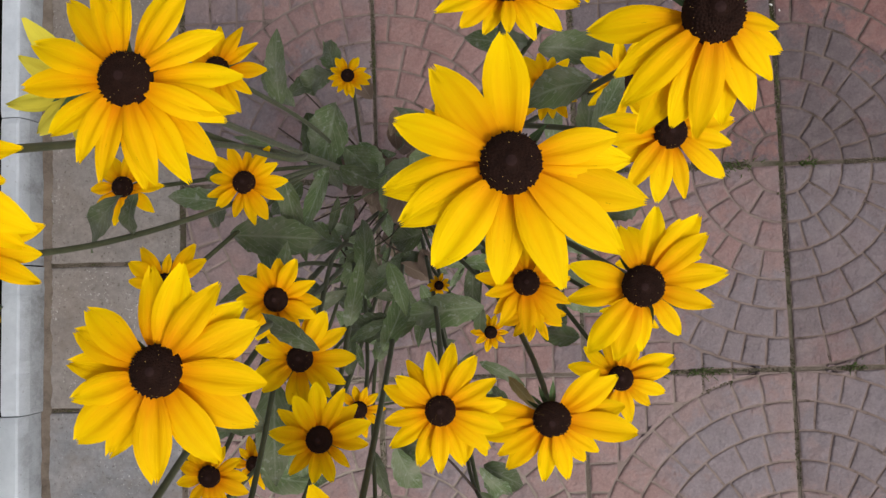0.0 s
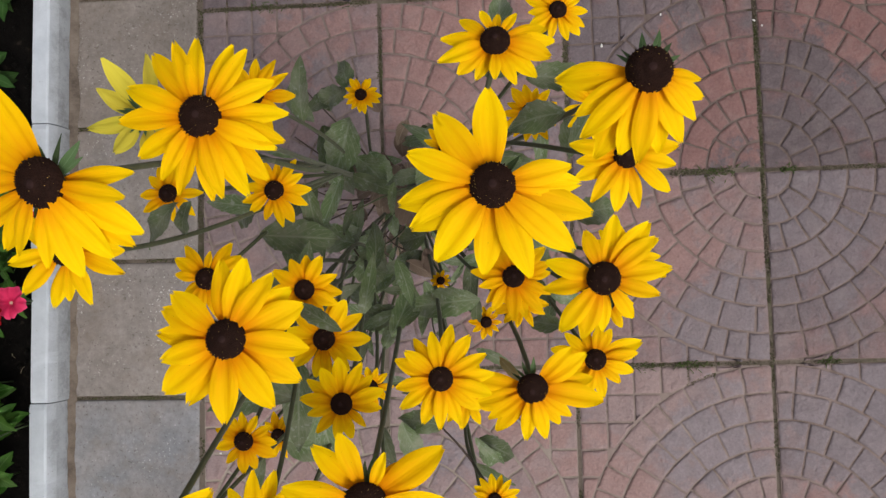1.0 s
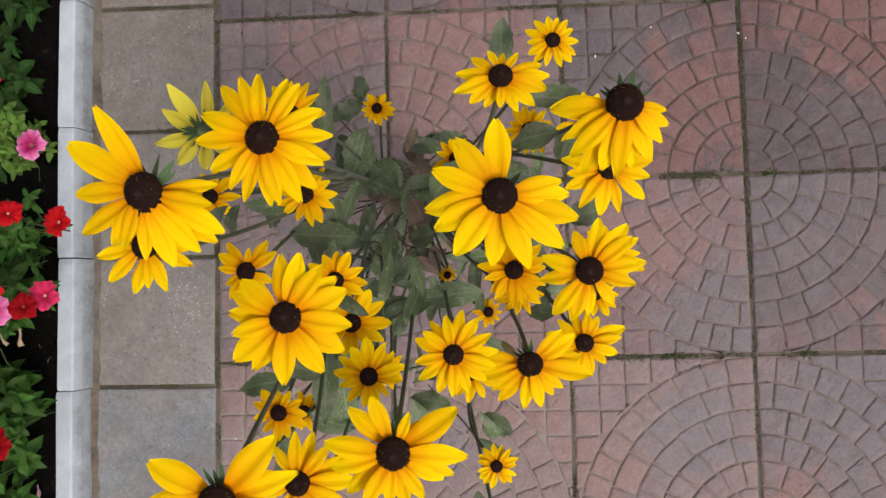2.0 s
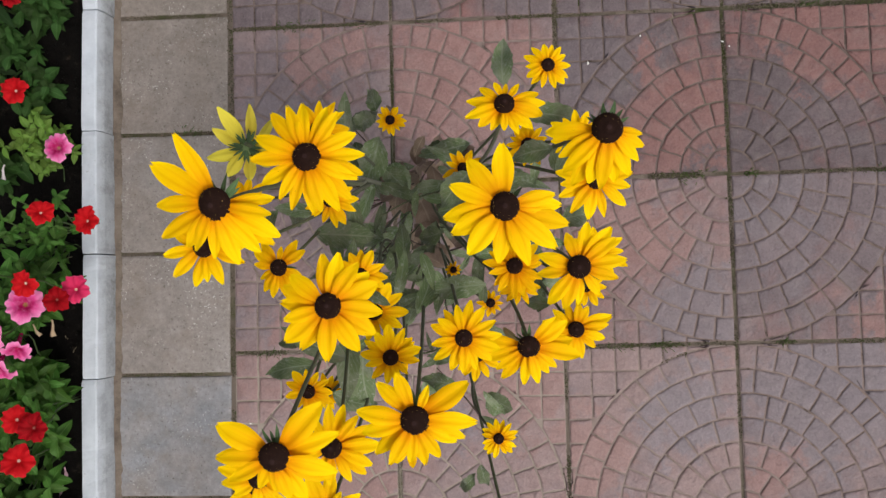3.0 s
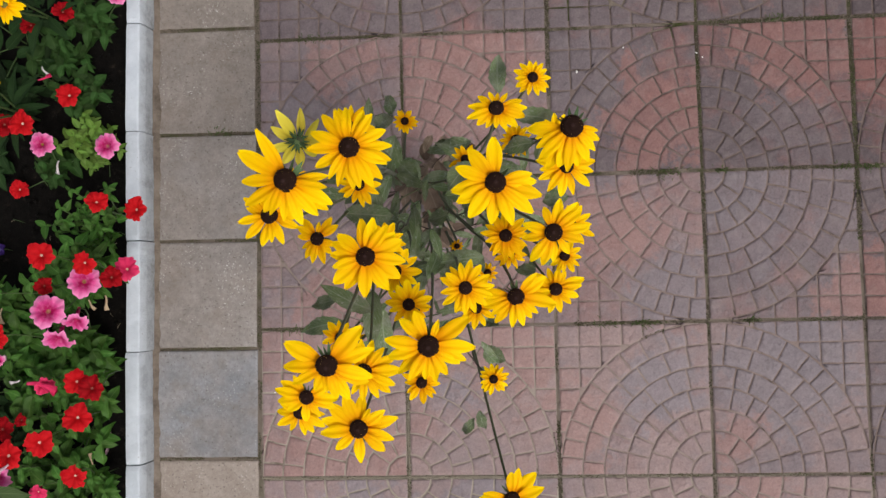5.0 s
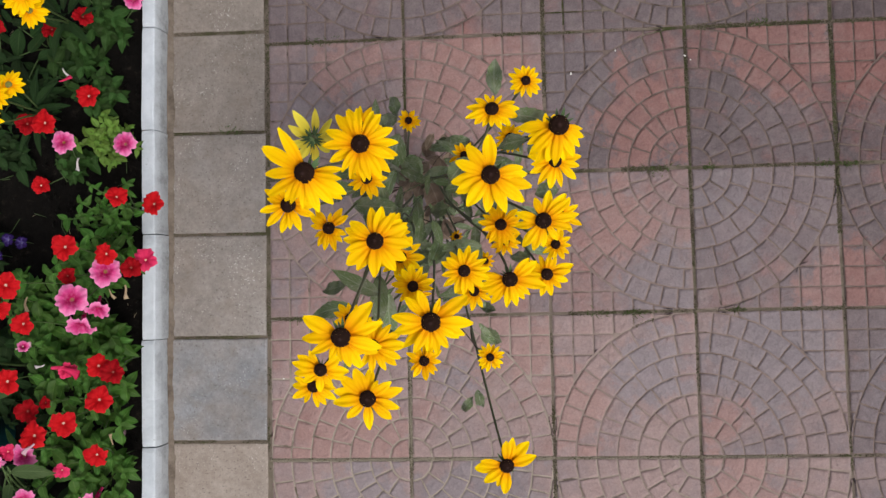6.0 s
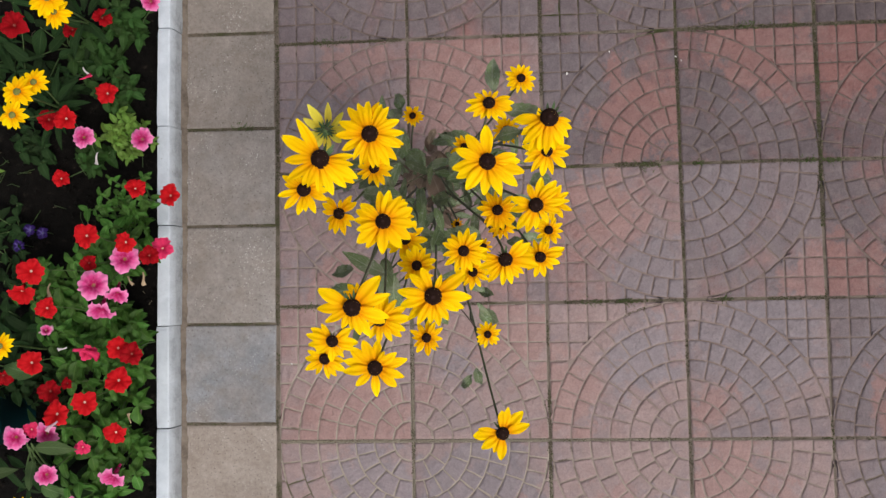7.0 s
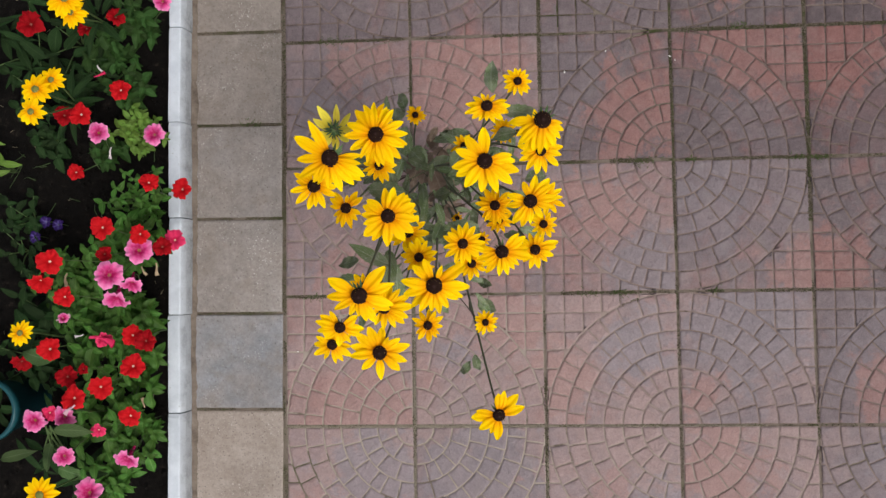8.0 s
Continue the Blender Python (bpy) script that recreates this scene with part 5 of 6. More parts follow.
def yellow_daisy(x, y, heads, seed, label):
    """A bed plant with yellow, green-eyed daisies and long leaves."""
    rng = random.Random(seed)
    ob = thing("yellow_daisy_plant", x, y, 0.035, label, "flower plant", "yellow daisies of the bed")
    for k, (hx, hy, hz, r) in enumerate(heads):
        head, turn = flower_head(ob, (hx, hy, hz), r * 0.23, even_petals(21 if seed == 211 else 13, 4.3, seed + k, spread=0.22 if seed == 211 else 0.10), (rng.uniform(-0.1, 0.1), rng.uniform(-0.15, 0.05)), seed=seed + k, width=0.42, pollen=False, cone=[BUTTON, BUTTON], tall=0.5)
        end = head.location - turn @ Vector((0, 0, 0.002))
        v, f = tube(bezier(Vector((0, 0, -0.01)), Vector((0, 0, end.z * 0.5)), Vector((end.x * 0.9, end.y * 0.9, end.z * 0.6)), end, 12), 0.0024, 0.0016, 6)
        part("stem", mesh_of("stem", v, f, BED_STEM), ob)
    for k in range(9):
        az = k * 2.4 + rng.uniform(-0.3, 0.3)
        p = Vector((0.01 * math.cos(az), 0.01 * math.sin(az), rng.uniform(0.03, 0.12)))
        m = frame_to(p, p + Vector((math.cos(az), math.sin(az), rng.uniform(0.2, 0.7))))
        part("leaf", bed_leaf("long", BED_LEAF_DARK, k % 5), ob, "", m)


yellow_daisy(-0.455, -0.160, [(-0.433, -0.174, 0.300, 0.033), (-0.412, -0.150, 0.280, 0.028), (-0.442, -0.220, 0.300, 0.030)], 201, "yellow daisies with green eyes among broad leaves")
yellow_daisy(-0.390, 0.030, [(-0.356, 0.000, 0.330, 0.038), (-0.360, -0.018, 0.300, 0.028)], 211, "double yellow daisies above dark leaves")
yellow_daisy(-0.470, -0.690, [(-0.440, -0.666, 0.330, 0.026)], 221, "single yellow daisy with a green eye")
yellow_daisy(-0.420, -0.990, [(-0.397, -0.980, 0.330, 0.036)], 231, "yellow daisy with a green eye at the bed's end")


def plant_pot():
    ob = thing("plant_pot", -0.592, -0.838, 0.035, "round teal plastic flower pot standing in the bed", "flower pot")
    seg = 48
    profile = [(0.046, 0.0), (0.062, 0.150), (0.067, 0.152), (0.067, 0.172), (0.060, 0.172), (0.058, 0.120), (0.0, 0.118)]
    verts = [(r * math.cos(2 * math.pi * k / seg), r * math.sin(2 * math.pi * k / seg), z) for r, z in profile[:-1] for k in range(seg)]
    part("pot_wall", mesh_of("pot_wall", verts, grid_faces(6, seg, True), TEAL), ob, "glossy teal plastic")
    disc = [(0.058 * math.cos(2 * math.pi * k / seg), 0.058 * math.sin(2 * math.pi * k / seg), 0.130) for k in range(seg)]
    part("potting_soil", mesh_of("potting_soil", disc, [tuple(range(seg))], SOIL, smooth=False), ob, "dark potting soil")
    rng = random.Random(5)
    for k in range(6):
        az = k * 1.1
        p = Vector((0.01 * math.cos(az), 0.01 * math.sin(az), 0.135))
        part("leaf", bed_leaf("broad", BED_LEAF_DARK, k % 5), ob, "", frame_to(p, p + Vector((math.cos(az), math.sin(az), 0.5))) @ Matrix.Scale(0.8, 4))


plant_pot()


def wilted_bloom(x, y, z, az, long, material, seed):
    """A withered, crumpled corolla hanging from the nearest bush."""
    rng = random.Random(seed)
    owner = min((p for p in BED_PLANTS if p.name.startswith("petunia")), key=lambda p: (p.location.x - x) ** 2 + (p.location.y - y) ** 2)
    verts, uvs, rows, seg = [], [], 12, 10
    for i in range(rows):
        q = i / (rows - 1)
        r = long * (0.05 + 0.05 * q + 0.15 * max(0.0, q - 0.55) ** 1.2)
        for k in range(seg):
            t = 2 * math.pi * k / seg
            w = r * (1 + 0.45 * math.sin(3 * t + 7 * q + seed) + rng.uniform(-0.15, 0.15))
            verts.append((long * q, w * math.cos(t) + 0.10 * long * math.sin(3.2 * q + seed), 0.5 * w * math.sin(t) - 0.18 * long * q * q))
            uvs.append((1 - 0.8 * q, k / seg))
    me = mesh_of("wilted_flower", verts, grid_faces(rows, seg, True) + [tuple(range(seg))[::-1], tuple(range(len(verts) - seg, len(verts)))], material, uvs)
    part("wilted_flower", me, owner, "withered, crumpled bloom", Matrix.Translation(Vector((x, y, z)) - owner.location) @ Matrix.Rotation(radians(az), 4, "Z"))


wilted_bloom(-0.203, -0.530, 0.250, -80, 0.026, WITHERED, 1)
wilted_bloom(-0.238, -0.538, 0.240, -50, 0.020, WITHERED, 2)
wilted_bloom(-0.390, -0.548, 0.250, -95, 0.028, WITHERED, 3)
wilted_bloom(-0.366, -0.262, 0.110, -110, 0.026, CHALKY, 4)
wilted_bloom(-0.415, -0.643, 0.245, 10, 0.028, FADED, 5)
wilted_bloom(-0.330, -0.678, 0.270, -20, 0.050, ROSE, 6)
wilted_bloom(-0.342, -0.672, 0.272, 200, 0.020, CHALKY, 7)
wilted_bloom(-0.342, -0.808, 0.305, -130, 0.030, FADED, 8)
wilted_bloom(-0.394, -0.108, 0.140, 30, 0.026, ROSE, 9)
wilted_bloom(-0.388, -0.078, 0.135, -60, 0.024, CHALKY, 10)
wilted_bloom(-0.230, -0.826, 0.240, 100, 0.020, WITHERED, 11)


def fallen_petal(x, y, az, long, seed):
    rng = random.Random(seed)
    v, f, u = blade(long, long * 0.22, rng, "oval", -0.35, 0.5, 0.3, nu=12, nv=5)
    ob = new("fallen_petal", mesh_of("fallen_petal", v, f, FADED, u))
    ob.matrix_basis = pose(x, y, 0.045, 0, 0, az)
    tagged(ob, "dried, curled petal lying on dark soil", "petal", "dried petals on the soil")


fallen_petal(-0.296, -0.800, -70, 0.024, 1)
fallen_petal(-0.297, -0.826, -100, 0.026, 2)
fallen_petal(-0.262, -0.606, 20, 0.016, 3)


# grass blades, straw and clods on the soil
def litter(name, label, category, count, box, material, long, thick, seed, z0):
    rng = random.Random(seed)
    verts, faces = [], []
    for k in range(count):
        x, y = rng.uniform(box[0], box[1]), rng.uniform(box[2], box[3])
        a, l = rng.uniform(0, 6.28), long * rng.uniform(0.5, 1.2)
        d = Vector((math.cos(a) * l, math.sin(a) * l, rng.uniform(0, 0.3) * l))
        p = Vector((x, y, z0 + 0.004))
        bend = Vector((rng.uniform(-0.2, 0.2) * l, rng.uniform(-0.2, 0.2) * l, 0.15 * l))
        v, f = tube([p, p + d * 0.5 + bend, p + d], thick, thick * 0.3, 4)
        k0 = len(verts)
        verts += v
        faces += [tuple(i + k0 for i in g) for g in f]
    ob = new(name, mesh_of(name, verts, faces, material))
    return tagged(ob, label, category, kind="stuff")


litter("grass_blades", "thin green grass blades on dark soil", "grass", 16, (-0.75, -0.27, -0.45, -0.25), BED_STEM, 0.035, 0.0009, 301, 0.04)
litter("dry_straw", "dry straw and stalks scattered on soil", "straw", 60, (-0.85, -0.262, -1.15, 0.2), STRAW, 0.014, 0.0006, 302, 0.040)
litter("long_grass", "long pale grass stalks lying across dark soil", "grass", 7, (-0.66, -0.42, -0.40, -0.20), BED_STEM, 0.060, 0.0010, 305, 0.045)


def clods():
    rng = random.Random(303)
    verts, faces = [], []
    for k in range(2600):
        x, y = rng.uniform(-0.9, -0.262), rng.uniform(-1.3, 0.3)
        s = 0.0012 + 0.0065 * rng.random() ** 2.5
        c = Vector((x, y, 0.036 + s * 0.4))
        k0 = len(verts)
        for d in ((1, 0, 0), (-1, 0, 0), (0, 1, 0), (0, -1, 0), (0, 0, 1), (0, 0, -1)):
            verts.append(c + Vector(d) * s * rng.uniform(0.6, 1.2))
        faces += [tuple(i + k0 for i in f) for f in ((0, 2, 4), (2, 1, 4), (1, 3, 4), (3, 0, 4), (2, 0, 5), (1, 2, 5), (3, 1, 5), (0, 3, 5))]
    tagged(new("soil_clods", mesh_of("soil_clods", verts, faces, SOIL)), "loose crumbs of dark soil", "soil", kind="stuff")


clods()


# ---- moss in the joints and pale chips on the slabs ----
def moss_tuft(x, y, size, count, seed):
    rng = random.Random(seed)
    verts, faces = [], []
    for k in range(count):
        a, r = rng.uniform(0, 6.28), size * rng.random() ** 0.7
        p = Vector((x + r * math.cos(a) * 1.3, y + r * math.sin(a) * 0.45, -0.006))
        l = rng.uniform(0.004, 0.011)
        d = Vector((rng.uniform(-0.8, 0.8) * l, rng.uniform(-0.8, 0.8) * l, l))
        v, f = tube([p, p + d * 0.6, p + d * 0.8 + Vector((d.x * 0.5, d.y * 0.5, 0))], 0.0011, 0.0004, 4)
        k0 = len(verts)
        verts += v
        faces += [tuple(i + k0 for i in g) for g in f]
    ob = new("moss_tuft", mesh_of("moss_tuft", verts, faces, MOSS))
    tagged(ob, "green moss tuft growing in a paving joint", "moss", "moss tufts in the joints")


moss_tuft(0.780, -0.607, 0.018, 60, 1)
moss_tuft(0.996, -0.604, 0.014, 46, 2)
moss_tuft(1.062, 0.004, 0.016, 46, 3)
moss_tuft(-0.086, -0.192, 0.020, 40, 4)
moss_tuft(1.185, -0.304, 0.020, 46, 5)
moss_tuft(0.842, -0.304, 0.030, 60, 6)
moss_tuft(0.121, 0.002, 0.030, 50, 7)
moss_tuft(0.070, -0.606, 0.022, 40, 8)
moss_tuft(1.240, -0.304, 0.020, 40, 9)
moss_tuft(0.700, -0.607, 0.020, 40, 10)
moss_tuft(0.945, -0.303, 0.010, 40, 11)


def joint_crumbs():
    """Crumbs of dirt and cushions of moss filling stretches of the joints and lapping over the slabs' edges."""
    rng = random.Random(414)
    verts, faces = [], []
    octa = ((0, 2, 4), (2, 1, 4), (1, 3, 4), (3, 0, 4), (2, 0, 5), (1, 2, 5), (3, 1, 5), (0, 3, 5))

    def crumb(x, y, z, size):
        k0 = len(verts)
        for d in ((1, 0, 0), (-1, 0, 0), (0, 1, 0), (0, -1, 0), (0, 0, 0.6), (0, 0, -0.6)):
            verts.append(Vector((x, y, z)) + Vector(d) * size * rng.uniform(0.6, 1.25))
        faces.extend(tuple(i + k0 for i in f) for f in octa)

    for line in range(-1, 6):
        for along in range(2600):
            t = along / 2600
            for across in (0, 1):
                x, y = (line * PITCH, -1.25 + 1.6 * t) if across else (1.75 * t, -line * PITCH)
                if across and line < 0:
                    continue
                n = noise.noise(Vector((x * 9, y * 9, 3.0 + across))) + 0.5 * noise.noise(Vector((x * 31, y * 31, 8.0)))
                if n < 0.10 or rng.random() > min(1.0, 0.25 + n):
                    continue
                off = rng.gauss(0, 0.0016 + 0.0044 * max(0.0, n - 0.2))
                px, py = (x + off, y) if across else (x, y + off)
                crumb(px, py, -0.0022 + 0.0016 * min(1.0, n) - 0.10 * abs(off), rng.uniform(0.0007, 0.0020))
    for row in range(-2, 7):
        for along in range(420):
            x, y = -0.222 + 0.218 * along / 420, 0.030 - 0.2247 * row
            n = noise.noise(Vector((x * 14, y * 9, 6.0))) + 0.5 * noise.noise(Vector((x * 40, y * 31, 8.0)))
            if n > -0.15 and rng.random() < 0.5 + n:
                off = rng.gauss(0, 0.0014 + 0.0012 * max(0.0, n))
                crumb(x, y + off, -0.0018 - 0.10 * abs(off), rng.uniform(0.0006, 0.0017))
    for along in range(3000):
        y = -1.3 + 1.7 * along / 3000
        n = noise.noise(Vector((2.0, y * 11, 6.0))) + 0.5 * noise.noise(Vector((4.0, y * 37, 8.0)))
        if n > 0.0 and rng.random() < 0.3 + n:
            off = rng.gauss(0, 0.0016)
            crumb(-0.0035 + off, y, -0.0018 - 0.10 * abs(off), rng.uniform(0.0006, 0.0018))
        if rng.random() < 0.5:
            crumb(-0.2165 + abs(rng.gauss(0, 0.0035)), y, 0.0002, rng.uniform(0.0004, 0.0012))
    # stretches of joint grown over: ends, density per metre, spread
    for x0, y0, x1, y1, dense, wide in (
        (0.00, 0.0, 0.29, 0.0, 2600, 0.0030), (0.50, 0.0, 0.60, 0.0, 1600, 0.0028), (0.93, 0.0, 1.40, 0.0, 3000, 0.0036),
        (0.606, 0.10, 0.606, -0.14, 2600, 0.0036), (0.909, -0.02, 0.909, -0.25, 900, 0.0025), (1.212, 0.0, 1.212, -0.45, 3400, 0.0042),
        (0.765, -0.303, 0.862, -0.303, 4200, 0.0036), (1.0, -0.303, 1.2, -0.303, 1500, 0.0028), (0.909, -0.31, 0.909, -0.47, 1500, 0.0026),
        (0.645, -0.606, 0.73, -0.606, 3200, 0.0030), (0.776, -0.596, 0.786, -0.634, 2600, 0.0050), (0.785, -0.628, 0.82, -0.622, 1600, 0.0035),
        (0.985, -0.606, 1.01, -0.606, 3400, 0.0042), (0.606, -0.80, 0.606, -0.97, 2000, 0.0032), (0.02, -0.606, 0.10, -0.606, 2600, 0.0030),
        (0.303, -0.01, 0.303, -0.14, 1900, 0.0028), (0.0, 0.0, 0.0, -0.32, 1600, 0.0026), (0.73, -0.606, 0.90, -0.606, 700, 0.0022), (0.303, -0.88, 0.303, -0.98, 1400, 0.0028)):
        for k in range(int(dense * math.hypot(x1 - x0, y1 - y0))):
            t = rng.random()
            px, py = x0 + (x1 - x0) * t + rng.gauss(0, wide * (0.35 if y0 == y1 else 1.0)), y0 + (y1 - y0) * t + rng.gauss(0, wide * (0.35 if x0 == x1 else 1.0))
            crumb(px, py, -0.0022 + rng.uniform(0.0, 0.0016), rng.uniform(0.0007, 0.0019))
    ob = new("joint_dirt", mesh_of("joint_dirt", verts, faces, CRUMB))
    tagged(ob, "dark dirt crumbs and moss cushions in the paving joints", "dirt", kind="stuff")
    # joints filled nearly flush with pale sand
    verts, faces = [], []
    for x0, y0, x1, y1, dense in ((0.0, -0.909, 0.62, -0.909, 5200), (0.303, -0.70, 0.303, -1.20, 4200), (0.62, -0.909, 1.1, -0.909, 2400), (0.12, -0.606, 0.30, -0.606, 2600), (0.606, -0.98, 0.606, -1.2, 3000)):
        for k in range(int(dense * math.hypot(x1 - x0, y1 - y0))):
            t = rng.random()
            crumb(x0 + (x1 - x0) * t + rng.gauss(0, 0.0013), y0 + (y1 - y0) * t + rng.gauss(0, 0.0013), rng.uniform(-0.0026, -0.0012), rng.uniform(0.0007, 0.0017))
    ob = new("joint_sand", mesh_of("joint_sand", verts, faces, JOINT_SAND))
    tagged(ob, "pale sand filling the paving joints nearly flush", "sand", kind="stuff")


joint_crumbs()


def chip(x, y, size, seed):
    rng = random.Random(seed)
    pts = [(size * rng.uniform(0.6, 1.1) * math.cos(k * 1.05), size * rng.uniform(0.4, 0.7) * math.sin(k * 1.05)) for k in range(6)]
    verts = [(px, py, 0.0) for px, py in pts] + [(px * 0.7, py * 0.7, size * 0.35) for px, py in pts]
    faces = [tuple(range(6, 12))] + [(k, (k + 1) % 6, 6 + (k + 1) % 6, 6 + k) for k in range(6)]
    ob = new("stone_chip", mesh_of("stone_chip", verts, faces, CHIP, smooth=False))
    ob.matrix_basis = pose(x, y, 0.0003, 0, 0, rng.uniform(0, 360))
    tagged(ob, "tiny pale chip lying on the paving", "chip", "pale chips on the paving")


chip(0.664, -0.092, 0.0042, 1)
chip(0.906, -0.062, 0.0032, 2)
chip(0.918, -0.071, 0.0026, 3)
chip(0.190, -0.760, 0.0024, 4)
chip(0.030, -0.735, 0.0026, 5)
chip(0.760, -0.045, 0.0028, 6)

# ---- kerb stones ----
KERB_X, ROW0, ROW = -0.2600, 0.030, 0.2247


def kerb_mesh(seed):
    """One kerb stone: flat top, chamfered edge towards the path, broken outline."""
    rng = random.Random(seed)
    profile = [(0.0, -0.09), (0.0, 0.052), (0.002, 0.0555), (0.026, 0.0555), (0.0295, 0.054), (0.0350, 0.036), (0.0370, 0.012), (0.0370, -0.09)]
    n, verts = 26, []
    for i in range(n):
        y = (-0.5 + i / (n - 1)) * (ROW - 0.0022)
        end = 0.0022 if i in (0, n - 1) else 0.0
        for x, z in profile:
            w = 0.0011 * noise.noise(Vector((x * 90, y * 45, seed + z * 40)))
            chip_off = 0.004 * max(0.0, noise.noise(Vector((y * 30, seed * 3.1, 2.0))) - 0.28) if x > 0.02 and z > 0.03 else 0.0
            verts.append((x + w - chip_off, y, z + w - chip_off - (end if z > 0.04 else 0)))
    faces = [(a, d, c, b) for a, b, c, d in grid_faces(n, len(profile))]
    faces += [tuple(range(len(profile))), tuple(range((n - 1) * len(profile), n * len(profile)))[::-1]]
    return mesh_of("kerb_stone", verts, faces, KERB, smooth=False)


kerb = thing("kerb", KERB_X, 0, 0, "low whitewashed concrete kerb between bed and path", "kerb", kind="structure")
kerb_meshes = [kerb_mesh(k) for k in range(5)]
for k in range(-9, 14):
    yc = ROW0 - ROW * (k + 0.5)
    part("kerb_stone", kerb_meshes[k % 5], kerb, "", pose(0.0006 * ((k * 7) % 5 - 2), yc, 0.0008 * ((k * 5) % 3 - 1), 0, 0, 0.25 * ((k * 3) % 5 - 2)))


# ---- plain pavers along the kerb ----
def paver_mesh(seed):
    rng = random.Random(seed)
    w, d = 0.2120 / 2, (ROW - 0.0068) / 2
    verts, faces = [], []
    n = 14

    def rim(inset, z, rough):
        ring = []
        corners = [(-1, -1), (1, -1), (1, 1), (-1, 1)]
        for (ax, ay), (bx, by) in zip(corners, corners[1:] + corners[:1]):
            for i in range(n):
                t = i / n
                x, y = (ax + (bx - ax) * t) * (w - inset), (ay + (by - ay) * t) * (d - inset)
                q = 1 + rough * noise.noise(Vector((x * 60, y * 60, seed * 2.3 + z * 300)))
                ring.append((x * q, y * q, z))
        return ring

    for ring in (rim(0.0, -0.05, 0.0), rim(0.0, -0.003, 0.010), rim(0.0015, -0.0009, 0.010), rim(0.005, 0.0, 0.003)):
        verts += ring
    faces += grid_faces(4, 4 * n, True)
    faces.append(tuple(range(3 * 4 * n, 4 * 4 * n)))
    return mesh_of("square_paver", verts, faces, PAVER, smooth=False)


paver_meshes = [paver_mesh(k) for k in range(4)]
GREY = {-1: 0.2, 0: 0.3, 1: 0.5, 2: 0.45, 3: 0.95, 4: 0.0, 5: 0.1}
# how much of the light's falloff up the row is painted into each paver
DIMMED = {-2: 0.65, -1: 0.62, 0: 0.56, 1: 0.40, 2: 0.25, 3: 0.0, 4: 0.0, 5: 0.0}
for k in range(-9, 13):
    yc = ROW0 - ROW * (k + 0.5)
    ob = part("square_paver", paver_meshes[k % 4], pavement, "", pose(-0.1130, yc, 0.0006 * ((k * 5) % 4 - 1.5), 0.15 * ((k * 3) % 3 - 1), 0.12 * ((k * 7) % 3 - 1), 0.2 * ((k * 5) % 5 - 2) + (180 if k % 2 else 0)))
    ob["greyness"] = GREY.get(k, 0.3)
    ob["dimmed"] = DIMMED.get(k, 0.3)

# sand swept along the foot of the kerb
foot = []
for i in range(700):
    y = -3.0 + 5.1 * i / 699
    for j, (x, z) in enumerate(((-0.2245, 0.007), (-0.2195, 0.0032), (-0.2112, 0.0004))):
        wob = 0.0022 * noise.noise(Vector((y * 40, j * 3.0, 1.0)))
        creep = (0.004 * noise.noise(Vector((y * 17, 5.0, 2.0))) + 0.003 * noise.noise(Vector((y * 95, 8.0, 2.0)))) if j == 2 else 0.0
        foot.append((x + wob + creep, y, z + wob * (0.3 if j == 2 else 1.0)))
sand = new("sand_line", mesh_of("sand_line", foot, [f[::-1] for f in grid_faces(700, 3)], SAND))
tagged(sand, "brown sand and dirt gathered along the kerb", "sand", kind="structure")

# ---- stamped slabs ----
REDNESS = {(0, -1): 0.20, (1, -1): 0.22, (2, -1): 0.20, (3, -1): 0.21, (4, -1): 0.22, (0, 0): 0.24, (1, 0): 0.36, (2, 0): 0.26, (3, 0): 0.29, (4, 0): 0.27, (0, 1): 0.24, (1, 1): 0.26, (2, 1): 0.31, (3, 1): 0.25, (4, 1): 0.27, (0, 2): 0.30, (1, 2): 0.25, (2, 2): 0.24, (3, 2): 0.13, (4, 2): 0.20, (0, 3): 0.20, (1, 3): 0.06, (2, 3): 0.15, (3, 3): 0.08}
# slate pigment per slab, raised towards +x and +y for painted-in dimmer light
SLATE_AND_SHADE = {(0, -1): 0.32, (1, -1): 0.34, (2, -1): 0.40, (3, -1): 0.50, (4, -1): 0.62, (5, -1): 0.62, (0, 0): 0.12, (1, 0): 0.18, (2, 0): 0.43, (3, 0): 0.48, (4, 0): 0.72, (5, 0): 0.70, (0, 1): 0.15, (1, 1): 0.15, (2, 1): 0.14, (3, 1): 0.24, (4, 1): 0.42, (5, 1): 0.4, (0, 2): -0.02, (1, 2): -0.02, (2, 2): 0.0, (3, 2): 0.12, (4, 2): 0.30, (5, 2): 0.3, (0, 3): -0.05, (1, 3): 0.10, (2, 3): -0.02, (3, 3): 0.04, (4, 3): 0.15}
# pigment thrown on the slabs: centre from the slab's middle, and radius
RED_PATCH = {(0, 0): (0.02, 0.10, 0.06), (1, 0): (-0.03, 0.04, 0.13), (2, 0): (0.07, -0.05, 0.11), (3, 0): (0.04, 0.12, 0.12), (4, 0): (-0.08, 0.10, 0.11), (0, 1): (0.0, -0.10, 0.08), (1, 1): (0.08, -0.03, 0.10), (2, 1): (-0.02, 0.05, 0.09), (3, 1): (0.13, -0.12, 0.07), (4, 1): (-0.12, -0.11, 0.09), (0, 2): (0.03, -0.12, 0.12), (1, 2): (0.08, 0.09, 0.10), (2, 2): (-0.12, -0.05, 0.08), (3, 2): (-0.11, -0.09, 0.05), (0, 3): (-0.09, -0.09, 0.08)}
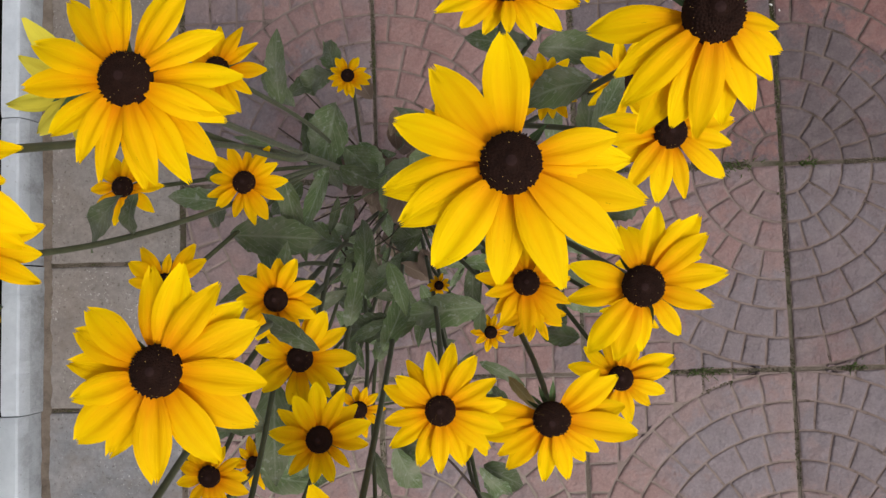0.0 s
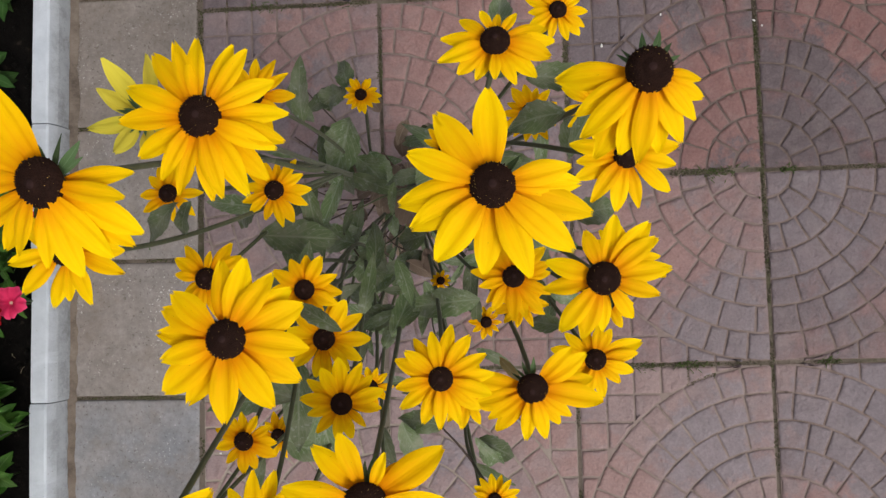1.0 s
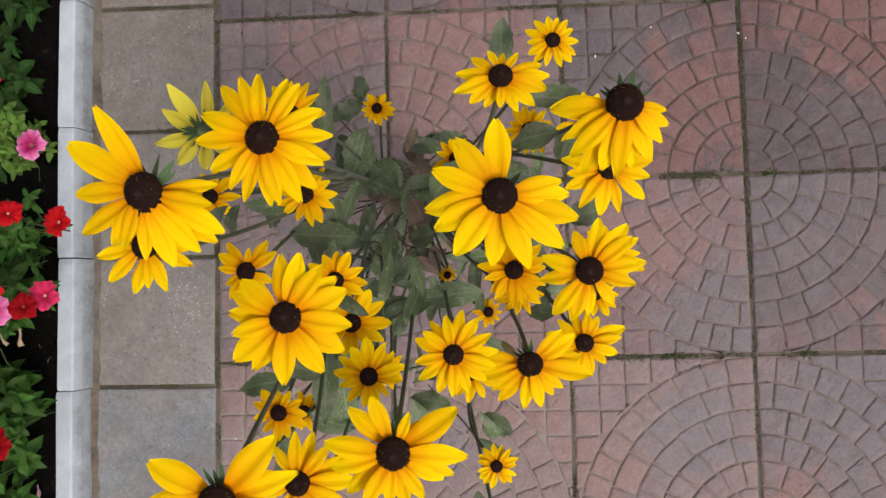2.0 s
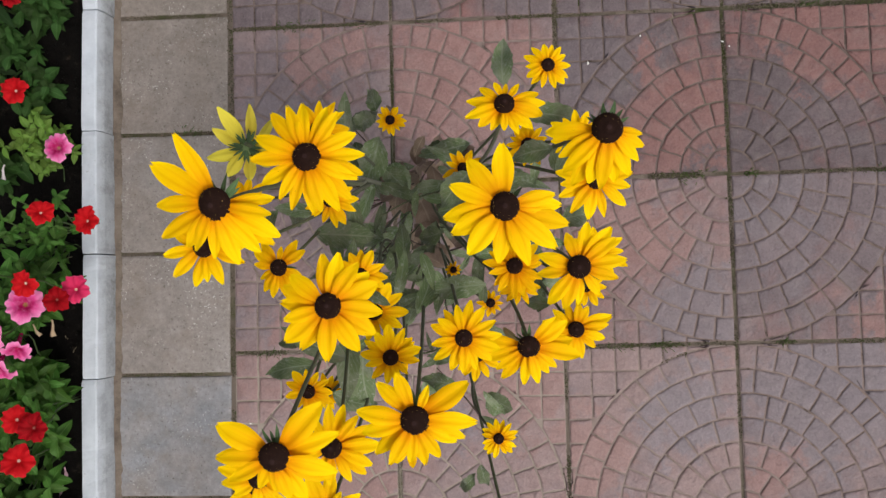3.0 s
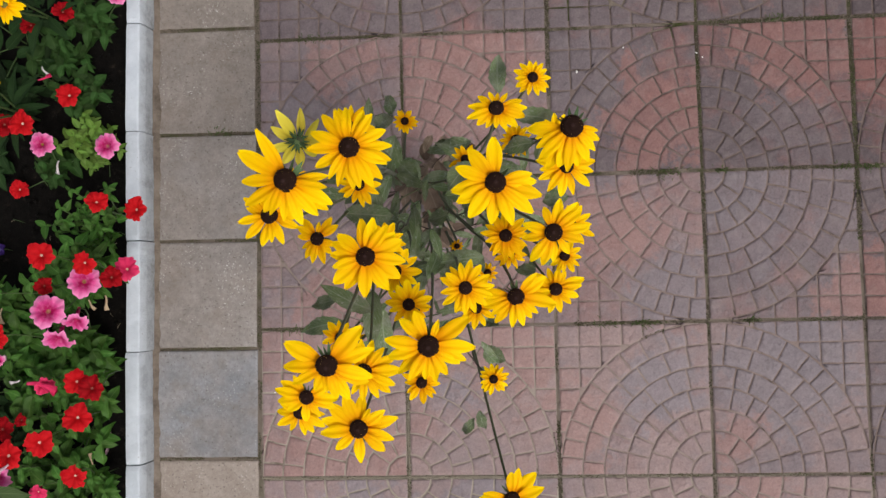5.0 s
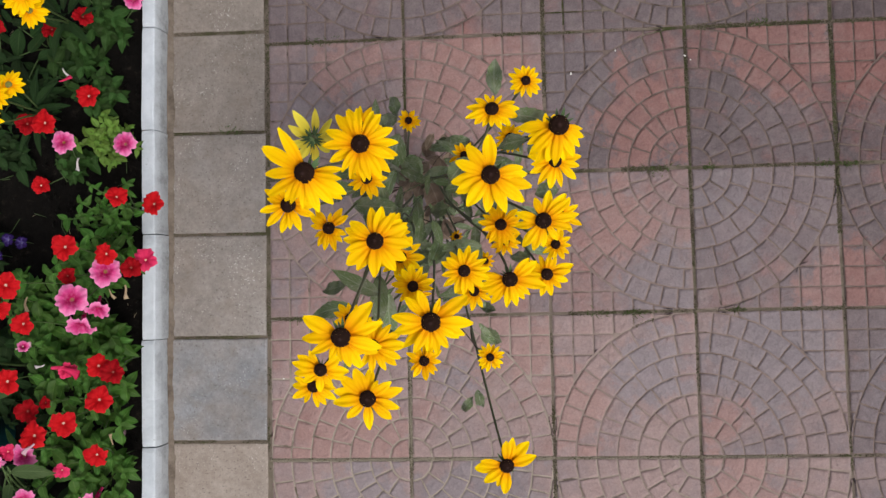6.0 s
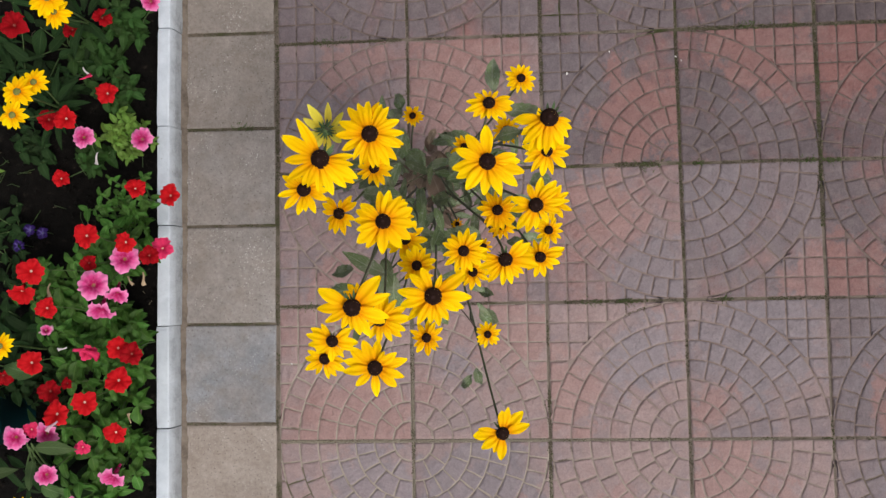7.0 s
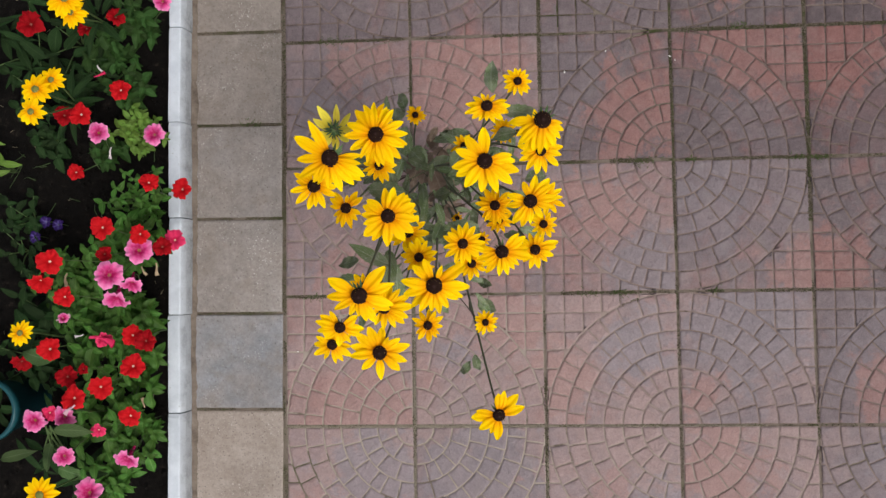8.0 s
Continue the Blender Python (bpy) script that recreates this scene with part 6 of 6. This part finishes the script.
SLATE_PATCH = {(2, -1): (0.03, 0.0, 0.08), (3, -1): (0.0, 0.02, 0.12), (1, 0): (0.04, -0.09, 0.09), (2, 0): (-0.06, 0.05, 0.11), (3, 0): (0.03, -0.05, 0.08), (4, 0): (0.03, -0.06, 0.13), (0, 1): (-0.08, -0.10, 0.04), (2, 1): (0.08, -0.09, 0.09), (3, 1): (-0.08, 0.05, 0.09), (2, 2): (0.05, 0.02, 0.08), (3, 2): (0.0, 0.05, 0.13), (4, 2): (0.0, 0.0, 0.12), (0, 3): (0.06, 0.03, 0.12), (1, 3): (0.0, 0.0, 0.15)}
# how far the grooves are filled with pale sand
SANDY = {(0, 1): 0.3, (0, 2): 0.9, (1, 2): 0.6, (2, 2): 0.15, (0, 3): 1.0, (1, 3): 1.0, (2, 3): 0.5, (3, 3): 0.3}
slab_meshes = [slab_mesh(k) for k in range(6)]
lay = random.Random(404)
for i in range(0, 12):
    for j in range(-7, 10):
        right, up = (i + 1) % 2, j % 2
        quarter = {(0, 0): 0, (1, 0): 90, (1, 1): 180, (0, 1): 270}[(right, up)]
        m = pose((i + 0.5) * PITCH + lay.uniform(-0.0008, 0.0008), -(j + 0.5) * PITCH + lay.uniform(-0.0008, 0.0008), lay.uniform(-0.0009, 0.0006), lay.uniform(-0.16, 0.16), lay.uniform(-0.16, 0.16), quarter + lay.uniform(-0.35, 0.35))
        ob = part("stamped_slab", slab_meshes[(i * 5 + j * 3) % 6], pavement, "", m)
        ob["slate_and_shade"] = SLATE_AND_SHADE.get((i, j), lay.choice((-0.1, 0.0, 0.08, 0.2, 0.35, 0.5)))
        ob["sandy"] = SANDY.get((i, j), 0.0)
        ob["red_patch"] = RED_PATCH.get((i, j), (lay.uniform(-0.1, 0.1), lay.uniform(-0.1, 0.1), lay.uniform(-0.05, 0.12)))
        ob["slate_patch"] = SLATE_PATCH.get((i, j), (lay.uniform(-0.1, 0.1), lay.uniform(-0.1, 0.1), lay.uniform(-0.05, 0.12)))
        ob["redness"] = -0.05 + REDNESS.get((i, j), lay.uniform(0.10, 0.28))
